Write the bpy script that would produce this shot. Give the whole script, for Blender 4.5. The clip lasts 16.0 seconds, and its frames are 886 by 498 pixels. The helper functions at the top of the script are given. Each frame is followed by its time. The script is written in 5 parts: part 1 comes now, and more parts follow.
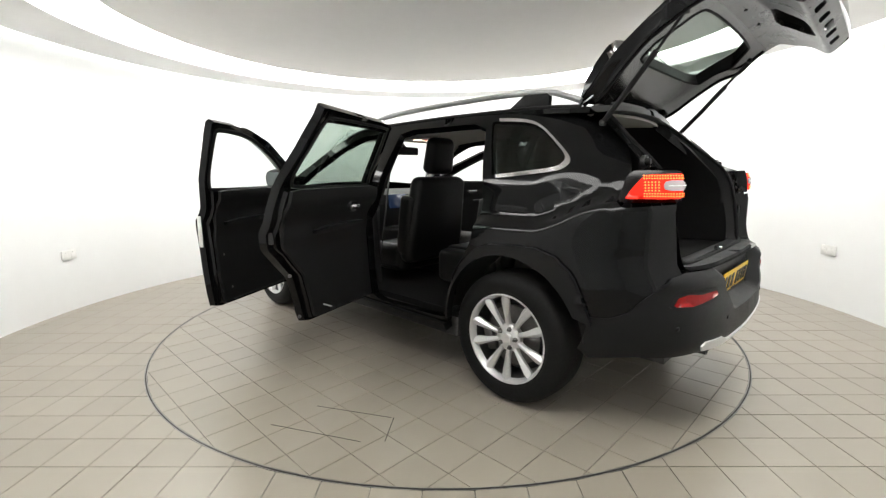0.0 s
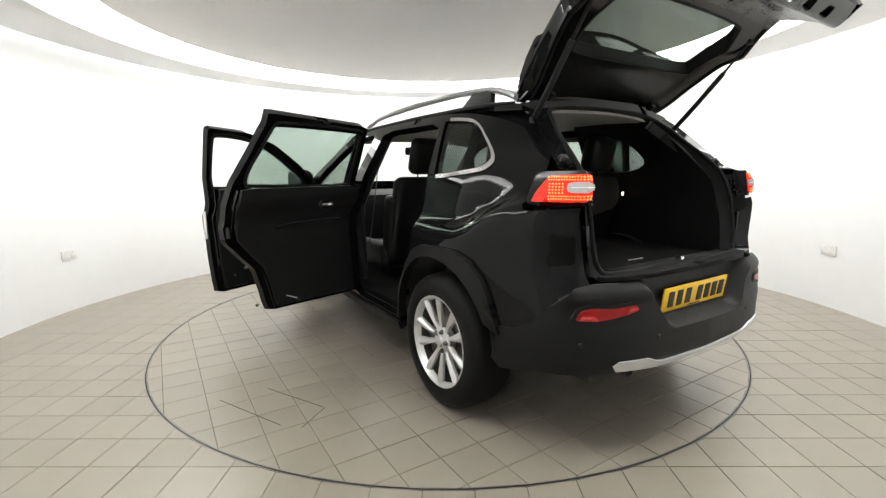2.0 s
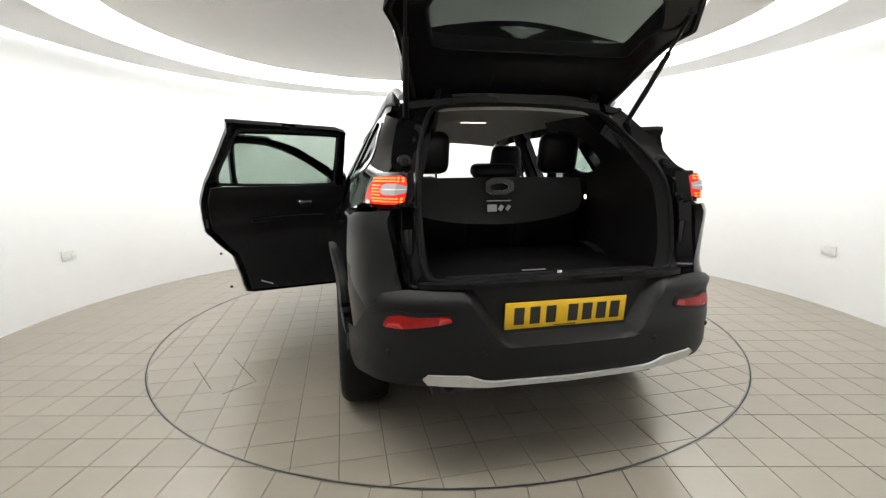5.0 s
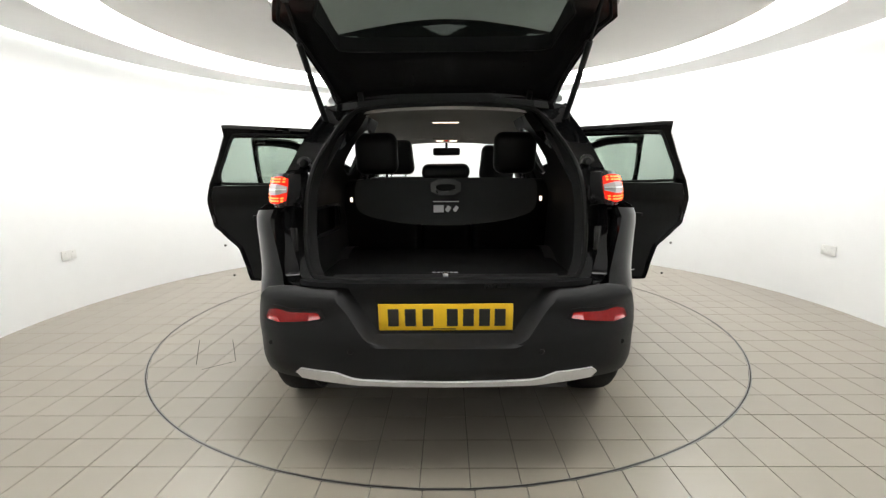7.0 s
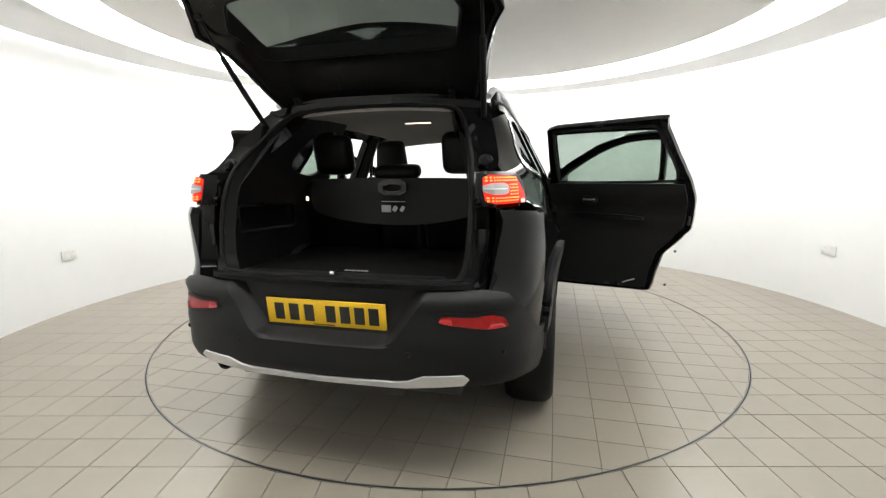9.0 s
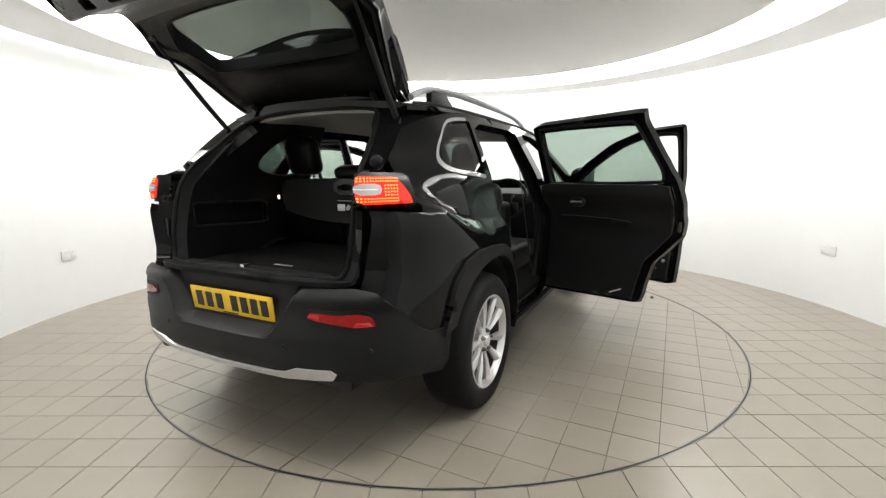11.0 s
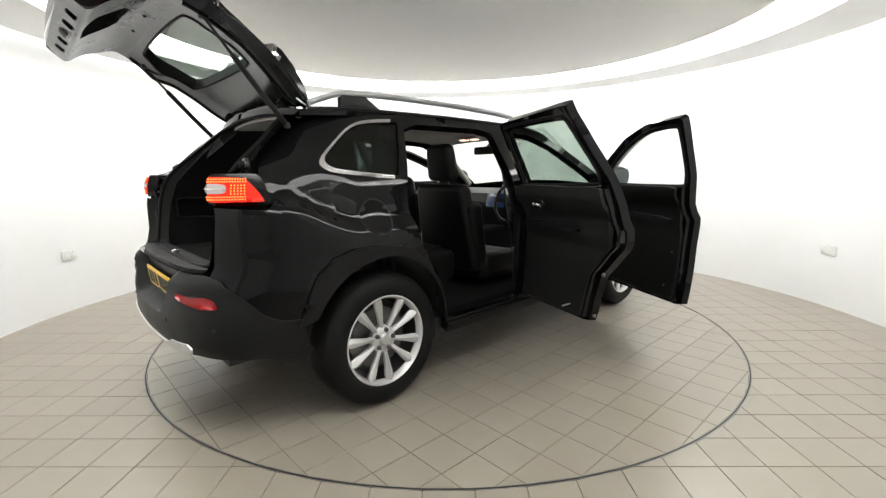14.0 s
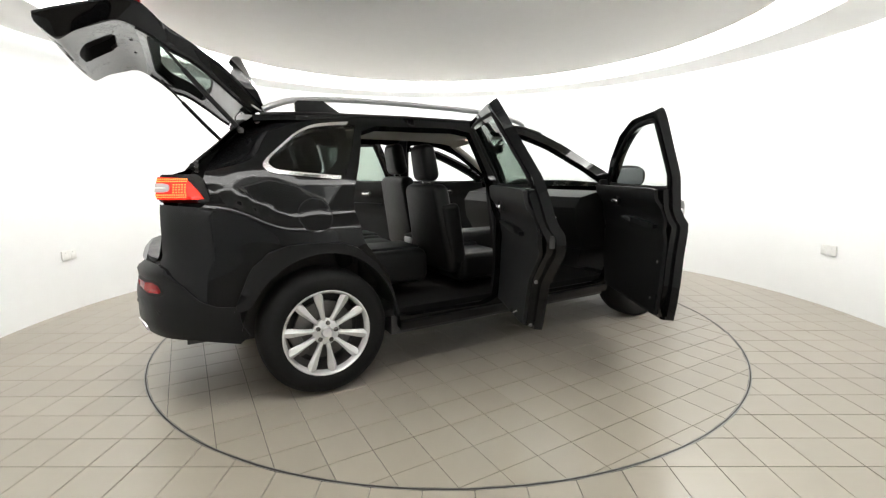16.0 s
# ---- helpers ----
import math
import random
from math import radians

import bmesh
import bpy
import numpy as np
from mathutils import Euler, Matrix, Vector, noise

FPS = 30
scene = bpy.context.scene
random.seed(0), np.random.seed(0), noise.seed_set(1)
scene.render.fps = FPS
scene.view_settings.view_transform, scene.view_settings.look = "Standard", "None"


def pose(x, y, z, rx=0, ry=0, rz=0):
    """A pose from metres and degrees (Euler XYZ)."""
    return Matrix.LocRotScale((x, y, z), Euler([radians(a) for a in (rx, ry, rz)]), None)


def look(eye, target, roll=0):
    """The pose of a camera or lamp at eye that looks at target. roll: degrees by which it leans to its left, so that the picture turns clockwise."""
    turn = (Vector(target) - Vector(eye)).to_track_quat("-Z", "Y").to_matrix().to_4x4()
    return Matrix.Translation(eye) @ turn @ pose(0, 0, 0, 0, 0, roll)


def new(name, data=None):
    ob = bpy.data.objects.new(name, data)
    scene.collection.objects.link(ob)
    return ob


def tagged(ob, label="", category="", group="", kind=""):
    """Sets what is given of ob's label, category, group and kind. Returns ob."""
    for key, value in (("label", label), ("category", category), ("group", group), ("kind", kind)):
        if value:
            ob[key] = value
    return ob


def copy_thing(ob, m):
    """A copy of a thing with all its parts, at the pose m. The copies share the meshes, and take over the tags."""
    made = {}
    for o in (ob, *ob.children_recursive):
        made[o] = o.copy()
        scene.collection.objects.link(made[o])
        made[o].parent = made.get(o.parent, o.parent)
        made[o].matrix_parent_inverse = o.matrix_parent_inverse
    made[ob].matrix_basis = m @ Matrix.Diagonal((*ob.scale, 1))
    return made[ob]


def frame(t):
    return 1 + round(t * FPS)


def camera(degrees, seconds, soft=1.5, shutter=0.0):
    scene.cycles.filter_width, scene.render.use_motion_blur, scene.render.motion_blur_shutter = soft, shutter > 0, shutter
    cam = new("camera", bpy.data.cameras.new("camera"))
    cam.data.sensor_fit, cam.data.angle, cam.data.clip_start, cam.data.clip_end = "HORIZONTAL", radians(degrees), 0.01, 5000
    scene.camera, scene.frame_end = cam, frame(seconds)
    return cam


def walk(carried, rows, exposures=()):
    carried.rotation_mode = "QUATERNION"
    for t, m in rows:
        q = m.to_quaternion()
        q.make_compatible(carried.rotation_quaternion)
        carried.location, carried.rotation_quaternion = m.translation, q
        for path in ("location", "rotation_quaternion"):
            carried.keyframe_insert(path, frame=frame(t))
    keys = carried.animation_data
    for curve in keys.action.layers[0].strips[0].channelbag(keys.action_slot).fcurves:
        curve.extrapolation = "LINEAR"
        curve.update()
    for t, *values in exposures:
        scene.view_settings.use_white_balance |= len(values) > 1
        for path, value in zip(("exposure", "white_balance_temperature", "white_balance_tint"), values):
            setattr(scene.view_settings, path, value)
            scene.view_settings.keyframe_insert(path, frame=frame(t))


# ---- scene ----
cam = camera(89.24, 16.0, soft=1.3, shutter=0.3)
EYE = (0.018, -3.773, 1.212)
VIEW = look(EYE, (0.018 - 0.01119, -3.773 + 0.98643, 1.212 - 0.16385), -0.45)
walk(cam, [(0.0, VIEW), (16.0, VIEW)], exposures=[(0.0, 0.0), (1.5, -0.02), (3.0, -0.09), (4.0, -0.15), (7.0, -0.09), (9.0, -0.05), (12.5, -0.06), (14.5, 0.0), (16.0, 0.08)])


def turned(t):
    """Degrees by which the turntable and the car stand turned at t seconds."""
    return 46.23 - 6.612 * t


# ---- world and light ----
world = bpy.data.worlds.new("world")
scene.world = world
world.use_nodes = True
world.node_tree.nodes["Background"].inputs[0].default_value = (0.9, 0.92, 0.95, 1)
world.node_tree.nodes["Background"].inputs[1].default_value = 0.02
COVE_LIGHT, SLOT_LIGHT = 11.2, 6.0


# ---- materials ----
def material(name, color, rough=0.5, metal=0.0, **kw):
    """A Principled material with fine and coarse variation of colour, gloss and relief.
    kw: coat, spec, vary, scale, bump, bscale, rvary, emit, emit_color, transmission, alpha, ior."""
    m = bpy.data.materials.new(name)
    m.use_nodes = True
    nt = m.node_tree
    b = nt.nodes["Principled BSDF"]
    b.inputs["Base Color"].default_value = (*color, 1)
    b.inputs["Roughness"].default_value = rough
    b.inputs["Metallic"].default_value = metal
    for key, sock in (("coat", "Coat Weight"), ("spec", "Specular IOR Level"), ("transmission", "Transmission Weight"),
                      ("ior", "IOR"), ("emit", "Emission Strength"), ("alpha", "Alpha"), ("coat_rough", "Coat Roughness")):
        if key in kw:
            b.inputs[sock].default_value = kw[key]
    if "emit" in kw:
        b.inputs["Emission Color"].default_value = (*kw.get("emit_color", color), 1)
    vary = kw.get("vary", 0.0)
    co = nt.nodes.new("ShaderNodeTexCoord")
    if vary:
        fine = nt.nodes.new("ShaderNodeTexNoise")
        fine.inputs["Scale"].default_value = kw.get("scale", 30.0)
        fine.inputs["Detail"].default_value = 6
        coarse = nt.nodes.new("ShaderNodeTexNoise")
        coarse.inputs["Scale"].default_value = kw.get("scale", 30.0) / 14
        coarse.inputs["Detail"].default_value = 3
        mix = nt.nodes.new("ShaderNodeMath")
        mix.operation = "ADD"
        for n, i in ((fine, 0), (coarse, 1)):
            nt.links.new(co.outputs["Object"], n.inputs["Vector"])
            nt.links.new(n.outputs["Fac"], mix.inputs[i])
        rng = nt.nodes.new("ShaderNodeMapRange")
        rng.inputs["From Min"].default_value, rng.inputs["From Max"].default_value = 0.6, 1.4
        rng.inputs["To Min"].default_value, rng.inputs["To Max"].default_value = 1 - vary, 1 + vary
        nt.links.new(mix.outputs[0], rng.inputs["Value"])
        mul = nt.nodes.new("ShaderNodeMixRGB")
        mul.blend_type = "MULTIPLY"
        mul.inputs[0].default_value = 1
        mul.inputs[1].default_value = (*color, 1)
        nt.links.new(rng.outputs[0], mul.inputs[2])
        nt.links.new(mul.outputs[0], b.inputs["Base Color"])
        if kw.get("rvary"):
            rr = nt.nodes.new("ShaderNodeMapRange")
            rr.inputs["From Min"].default_value, rr.inputs["From Max"].default_value = 0.6, 1.4
            rr.inputs["To Min"].default_value = max(0.0, rough - kw["rvary"])
            rr.inputs["To Max"].default_value = rough + kw["rvary"]
            nt.links.new(mix.outputs[0], rr.inputs["Value"])
            nt.links.new(rr.outputs[0], b.inputs["Roughness"])
    if kw.get("piece") and vary:
        info = nt.nodes.new("ShaderNodeObjectInfo")
        pr = nt.nodes.new("ShaderNodeMapRange")
        pr.inputs["To Min"].default_value, pr.inputs["To Max"].default_value = 1 - kw["piece"], 1 + kw["piece"]
        nt.links.new(info.outputs["Random"], pr.inputs["Value"])
        pm = nt.nodes.new("ShaderNodeMixRGB")
        pm.blend_type = "MULTIPLY"
        pm.inputs[0].default_value = 1
        nt.links.new(mul.outputs[0], pm.inputs[1])
        nt.links.new(pr.outputs[0], pm.inputs[2])
        nt.links.new(pm.outputs[0], b.inputs["Base Color"])
    if kw.get("bump"):
        n = nt.nodes.new("ShaderNodeTexNoise")
        n.inputs["Scale"].default_value = kw.get("bscale", 200.0)
        n.inputs["Detail"].default_value = 4
        nt.links.new(co.outputs["Object"], n.inputs["Vector"])
        bp = nt.nodes.new("ShaderNodeBump")
        bp.inputs["Strength"].default_value = kw["bump"]
        bp.inputs["Distance"].default_value = kw.get("bdist", 0.002)
        nt.links.new(n.outputs["Fac"], bp.inputs["Height"])
        nt.links.new(bp.outputs[0], b.inputs["Normal"])
    return m


M_WALL = material("wall_paint", (0.80, 0.81, 0.81), 0.55, vary=0.015, scale=8, bump=0.05, bscale=60)
M_CEIL = material("ceiling_paint", (0.93, 0.92, 0.90), 0.7, vary=0.015, scale=8)
M_SOFFIT = material("soffit_paint", (0.90, 0.90, 0.89), 0.7, vary=0.015, scale=8)
M_COVE = material("cove_diffuser", (1, 1, 1), 0.5, emit=COVE_LIGHT, emit_color=(1.0, 0.99, 0.96))
M_SLOT = material("slot_diffuser", (1, 1, 1), 0.5, emit=SLOT_LIGHT, emit_color=(1.0, 1.0, 0.98))
M_TILE = material("floor_tile", (0.252, 0.226, 0.186), 0.30, vary=0.045, piece=0.045, scale=5)
M_GROUT = material("floor_grout", (0.05, 0.045, 0.039), 0.9, vary=0.2, scale=60)
M_RING = material("steel_ring", (0.22, 0.215, 0.21), 0.4, 0.8, vary=0.2, scale=50)
# near black: the shade inside gaps and hollows, put into the colour
M_HOLLOW_SHADE = material("hollow_shade", (0.01, 0.01, 0.01), 0.9)
M_PLASTIC_WHITE = material("white_plastic", (0.72, 0.72, 0.70), 0.4)


# ---- mesh helpers ----
def mesh_object(name, bm, mat, smooth=True, angle=38):
    me = bpy.data.meshes.new(name)
    bmesh.ops.recalc_face_normals(bm, faces=bm.faces)
    for f in bm.faces:
        f.smooth = smooth
    if smooth:
        lim = radians(angle)
        for e in bm.edges:
            if len(e.link_faces) == 2 and e.calc_face_angle(0) > lim:
                e.smooth = False
    bm.to_mesh(me)
    bm.free()
    me.materials.append(mat)
    return new(name, me)


def part(name, bm, mat, parent, label="", smooth=True, angle=38):
    ob = mesh_object(name, bm, mat, smooth, angle)
    ob.parent = parent
    if label:
        tagged(ob, label)
    return ob


def ring_band(bm, r0, z0, r1, z1, a0=0.0, a1=360.0, n=96, cx=0.0, cy=0.0):
    """A conical band between two circles, over an arc in degrees."""
    closed = abs(a1 - a0 - 360) < 1e-6
    pts = []
    for i in range(n if closed else n + 1):
        a = radians(a0 + (a1 - a0) * i / n)
        pts.append((bm.verts.new((cx + r0 * math.cos(a), cy + r0 * math.sin(a), z0)),
                    bm.verts.new((cx + r1 * math.cos(a), cy + r1 * math.sin(a), z1))))
    m = len(pts)
    for i in range(m if closed else m - 1):
        a, b = pts[i], pts[(i + 1) % m]
        bm.faces.new((a[0], b[0], b[1], a[1]))


def ring_solid(bm, profile, a0=0.0, a1=360.0, n=96):
    """A closed profile of (radius, z) swept round the z axis."""
    closed = abs(a1 - a0 - 360) < 1e-6
    rows = []
    for i in range(n if closed else n + 1):
        a = radians(a0 + (a1 - a0) * i / n)
        rows.append([bm.verts.new((r * math.cos(a), r * math.sin(a), z)) for r, z in profile])
    m, k = len(rows), len(profile)
    for i in range(m if closed else m - 1):
        a, b = rows[i], rows[(i + 1) % m]
        for j in range(k):
            bm.faces.new((a[j], b[j], b[(j + 1) % k], a[(j + 1) % k]))
    if not closed:
        bm.faces.new(rows[0][::-1])
        bm.faces.new(rows[-1])


def box(bm, x0, x1, y0, y1, z0, z1):
    v = [bm.verts.new((x, y, z)) for x in (x0, x1) for y in (y0, y1) for z in (z0, z1)]
    for q in ((0, 1, 3, 2), (4, 6, 7, 5), (0, 4, 5, 1), (2, 3, 7, 6), (0, 2, 6, 4), (1, 5, 7, 3)):
        bm.faces.new([v[i] for i in q])
    return v


def rounded_box(x0, x1, y0, y1, z0, z1, r=0.01, seg=2):
    bm = bmesh.new()
    box(bm, x0, x1, y0, y1, z0, z1)
    bmesh.ops.bevel(bm, geom=bm.edges[:], offset=r, segments=seg, profile=0.5, affect="EDGES")
    return bm


def moved(bm, m):
    bmesh.ops.transform(bm, matrix=m, verts=bm.verts)
    return bm


def clip_poly(poly, inside, cut):
    out = []
    for i, p in enumerate(poly):
        q = poly[(i + 1) % len(poly)]
        a, b = inside(p), inside(q)
        if a:
            out.append(p)
        if a != b:
            out.append(cut(p, q))
    return out


# ---- the room ----
R_WALL, R_TABLE, R_DISC, R_SOFFIT, R_SLOT = 3.46, 2.197, 2.386, 2.826, 3.395
Z_WALL, Z_CEIL = 2.365, 2.40
BACK, ARC0, ARC1 = -5.6, -70.0, 250.0
bm = bmesh.new()
ring_solid(bm, [(R_WALL, 0.0), (R_WALL + 0.15, 0.0), (R_WALL + 0.15, 2.75), (R_WALL, 2.75)], ARC0, ARC1, 110)
tagged(mesh_object("wall_curved", bm, M_WALL), "smooth curved white painted wall round the turntable", "wall", kind="structure")
ex, ey = R_WALL * math.cos(radians(ARC0)), R_WALL * math.sin(radians(ARC0))
for name, x0, x1 in (("wall_east", ex, ex + 0.15), ("wall_west", -ex - 0.15, -ex)):
    bm = bmesh.new()
    box(bm, x0, x1, BACK, ey - 0.004, 0, 2.75)
    tagged(mesh_object(name, bm, M_WALL, False), "plain white painted wall", "wall", kind="structure")
bm = bmesh.new()
box(bm, -ex - 0.15, ex + 0.15, BACK - 0.15, BACK - 0.004, 0, 2.75)
tagged(mesh_object("wall_south", bm, M_WALL, False), "plain white painted wall", "wall", kind="structure")

# ceiling: a hung disc, a light cove round it and an outer soffit
bm = bmesh.new()
ring_solid(bm, [(0.001, Z_CEIL), (R_DISC, Z_CEIL), (R_DISC, Z_CEIL + 0.05), (0.001, Z_CEIL + 0.05)], n=160)
moved(bm, pose(-0.02, -0.04, 0))
tagged(mesh_object("ceiling", bm, M_CEIL, angle=30), "pale grey hung ceiling disc", "ceiling", kind="structure")
# the soffit's inner edge and the wall's slot are not quite concentric
bm = bmesh.new()
rows = []
for k in range(161):
    a = radians(ARC0 + (ARC1 - ARC0) * k / 160)
    inner = (-0.02 + R_SOFFIT * math.cos(a), 0.075 + R_SOFFIT * math.sin(a))
    outer = (-0.02 + R_SLOT * math.cos(a), -0.035 + R_SLOT * math.sin(a))
    rows.append([bm.verts.new((*q, z)) for q, z in ((inner, Z_WALL), (outer, Z_WALL), (outer, Z_WALL + 0.04), (inner, Z_WALL + 0.04))])
for a, b in zip(rows, rows[1:]):
    for k in range(4):
        bm.faces.new((a[k], b[k], b[(k + 1) % 4], a[(k + 1) % 4]))
bm.faces.new(rows[0][::-1])
bm.faces.new(rows[-1])
tagged(mesh_object("ceiling_soffit", bm, M_SOFFIT, angle=30), "pale grey plastered outer ceiling ring", "ceiling", kind="structure")
bm = bmesh.new()
box(bm, -ex - 0.15, ex + 0.15, BACK - 0.15, ey - 0.01, Z_WALL + 0.15, Z_WALL + 0.2)
tagged(mesh_object("ceiling_back", bm, M_SOFFIT, False), "plain pale ceiling", "ceiling", kind="structure")
bm = bmesh.new()
box(bm, -R_WALL - 0.15, R_WALL + 0.15, BACK - 0.15, R_WALL + 0.15, 2.755, 2.82)
tagged(mesh_object("ceiling_slab", bm, M_SOFFIT, False), "plain white slab above the light cove", "ceiling", kind="structure")
bm = bmesh.new()
ring_solid(bm, [(R_DISC - 0.10, Z_CEIL + 0.09), (R_SOFFIT + 0.10, Z_CEIL + 0.09), (R_SOFFIT + 0.10, Z_CEIL + 0.11), (R_DISC - 0.10, Z_CEIL + 0.11)], n=120)
tagged(mesh_object("cove_light", bm, M_COVE, angle=30), "bright white ring of light in the ceiling cove", "ceiling light")
bm = bmesh.new()
ring_solid(bm, [(R_WALL - 0.15, Z_WALL + 0.06), (R_WALL - 0.004, Z_WALL + 0.06), (R_WALL - 0.004, Z_WALL + 0.066), (R_WALL - 0.15, Z_WALL + 0.066)], ARC0, ARC1, n=120)
tagged(mesh_object("slot_light", bm, M_SLOT, angle=30), "thin strip of white light along the top of the wall", "ceiling light")

# ---- floor and turntable ----
TILE = 0.2045
JOINT = 0.0031
bm = bmesh.new()
box(bm, -6.5, 6.5, -6.5, 6.5, -0.12, -0.005)
floor = tagged(mesh_object("floor", bm, M_GROUT, False), "beige tiled showroom floor", "floor", kind="structure")
turntable = tagged(new("turntable"), "round tiled car turntable with a steel rim", "turntable")
bm = bmesh.new()
ring_solid(bm, [(0.001, -0.0035), (R_TABLE - 0.004, -0.0035), (R_TABLE - 0.004, -0.004), (0.001, -0.004)], n=120)
part("deck", bm, M_GROUT, turntable)
bm = bmesh.new()
ring_solid(bm, [(R_TABLE - 0.0045, 0.0012), (R_TABLE - 0.0005, 0.0012), (R_TABLE - 0.0005, -0.004), (R_TABLE - 0.0045, -0.004)], n=160)
part("rim", bm, M_RING, turntable, "steel rim")
bm = bmesh.new()
ring_solid(bm, [(R_TABLE + 0.0065, 0.001), (R_TABLE + 0.011, 0.001), (R_TABLE + 0.011, -0.0045), (R_TABLE + 0.0065, -0.0045)], n=160)
part("floor_rim", bm, M_RING, floor)
# blackened ring gives the shade in the gap round the turntable
bm = bmesh.new()
ring_solid(bm, [(R_TABLE, -0.002), (R_TABLE + 0.006, -0.002), (R_TABLE + 0.006, -0.0048), (R_TABLE, -0.0048)], n=160)
part("floor_gap", bm, M_HOLLOW_SHADE, floor)


def cut_circle(poly, r, keep_inside):
    """A tile's outline clipped by the turntable's edge, its round cut followed in short chords."""
    ins = (lambda p: math.hypot(*p) < r) if keep_inside else (lambda p: math.hypot(*p) > r)

    def cut(p, q):
        a, b = 0.0, 1.0
        pa = ins(p)
        for _ in range(24):
            m = (a + b) / 2
            if ins((p[0] + (q[0] - p[0]) * m, p[1] + (q[1] - p[1]) * m)) == pa:
                a = m
            else:
                b = m
        return p[0] + (q[0] - p[0]) * a, p[1] + (q[1] - p[1]) * a
    return clip_poly(poly, ins, cut)


def tile_mesh(poly, z=0.0, depth=0.006):
    me = bpy.data.meshes.new("tile")
    n = len(poly)
    cx, cy = sum(p[0] for p in poly) / n, sum(p[1] for p in poly) / n
    inner = [(p[0] + (cx - p[0]) * 0.012, p[1] + (cy - p[1]) * 0.012) for p in poly]
    vs = [(x, y, z) for x, y in inner] + [(x, y, z - 0.0012) for x, y in poly] + [(x, y, z - depth) for x, y in poly]
    fs = [tuple(range(n))]
    for k in (0, n):
        fs += [(k + i, k + n + i, k + n + (i + 1) % n, k + (i + 1) % n) for i in range(n)]
    me.from_pydata(vs, [], fs)
    me.materials.append(M_TILE)
    return me


def lay(parent, pitch, x_off, y_off, r, keep_inside, pick, xmin, xmax, ymin, ymax):
    """Tiles as parts where pick says so, the rest joined."""
    h = pitch / 2 - JOINT / 2
    square = tile_mesh([(-h, -h), (h, -h), (h, h), (-h, h)])
    rest_v, rest_f, count = [], [], 0
    for i in range(math.floor((xmin - x_off) / pitch), math.ceil((xmax - x_off) / pitch)):
        for j in range(math.floor((ymin - y_off) / pitch), math.ceil((ymax - y_off) / pitch)):
            cx, cy = x_off + (i + 0.5) * pitch, y_off + (j + 0.5) * pitch
            d = math.hypot(cx, cy)
            if (keep_inside and d > r + 0.2) or (not keep_inside and d < r - 0.2):
                continue
            poly = [(cx - h, cy - h), (cx + h, cy - h), (cx + h, cy + h), (cx - h, cy + h)]
            whole = all((math.hypot(*p) < r) == keep_inside for p in poly)
            if not whole:
                poly = cut_circle(poly, r, keep_inside)
                if len(poly) < 3:
                    continue
            if pick(cx, cy) and count < 300:
                count += 1
                ob = new("tile", square if whole else tile_mesh([(p[0] - cx, p[1] - cy) for p in poly]))
                ob.parent = parent
                ob.location = (cx, cy, random.uniform(-0.0004, 0.0004))
            else:
                b = len(rest_v)
                n = len(poly)
                rest_v += [(x, y, 0.0) for x, y in poly] + [(x, y, -0.006) for x, y in poly]
                rest_f += [tuple(b + k for k in range(n))] + [(b + k, b + n + k, b + n + (k + 1) % n, b + (k + 1) % n) for k in range(n)]
    if rest_v:
        me = bpy.data.meshes.new("tiles")
        me.from_pydata(rest_v, [], rest_f)
        me.materials.append(M_TILE)
        ob = new("tiles", me)
        ob.parent = parent
        tagged(ob, kind="stuff")


def lay_tiles():
    lay(turntable, 0.2016, -0.0985, -2.0705, R_TABLE - 0.005, True, lambda x, y: math.hypot(x, y) > 1.05, -2.3, 2.3, -2.3, 2.3)
    lay(floor, TILE, -0.088, -2.061, R_TABLE + 0.012, False, lambda x, y: -3.3 < y < -0.4 and abs(x) < 2.9, -4.2, 4.2, -6.0, 3.6)


# ---- car materials ----
M_PAINT = material("black_paint", (0.0045, 0.0047, 0.005), 0.04, spec=0.215, vary=0.1, scale=400, rvary=0.02)
M_CLAD = material("grained_black_plastic", (0.0072, 0.0074, 0.0078), 0.45, spec=0.2, vary=0.12, scale=120, rvary=0.08, bump=0.12, bscale=500)
M_TRIM = material("black_interior_plastic", (0.0080, 0.0080, 0.0083), 0.55, spec=0.2, vary=0.15, scale=120, bump=0.1, bscale=450)
M_TRIM_GLOSS = material("black_frame_plastic", (0.006, 0.006, 0.0062), 0.22, spec=0.35, vary=0.12, scale=80, rvary=0.08)
M_TRIM_GREY = material("satin_gate_trim", (0.013, 0.0127, 0.0124), 0.30, spec=0.55, vary=0.1, scale=90, rvary=0.06, bump=0.05, bscale=300)
M_LEATHER = material("black_leather", (0.0045, 0.0045, 0.0048), 0.42, spec=0.2, vary=0.15, scale=60, rvary=0.08, bump=0.2, bscale=260)
M_CARPET = material("black_carpet", (0.008, 0.008, 0.008), 0.95, spec=0.1, vary=0.3, scale=300, bump=0.4, bscale=900)
M_RUBBER = material("tyre_rubber", (0.0045, 0.0045, 0.0045), 0.66, spec=0.2, vary=0.15, scale=80, rvary=0.1)
M_ALLOY = material("silver_alloy", (0.62, 0.62, 0.62), 0.38, 0.65, vary=0.05, scale=60, rvary=0.05)
M_SILVER = material("satin_silver", (0.66, 0.67, 0.68), 0.34, 0.7, vary=0.05, scale=60)
M_CHROME = material("bright_chrome", (0.72, 0.72, 0.73), 0.24, 1.0)
M_MIRROR = material("tinted_mirror", (0.14, 0.15, 0.155), 0.03, 1.0)
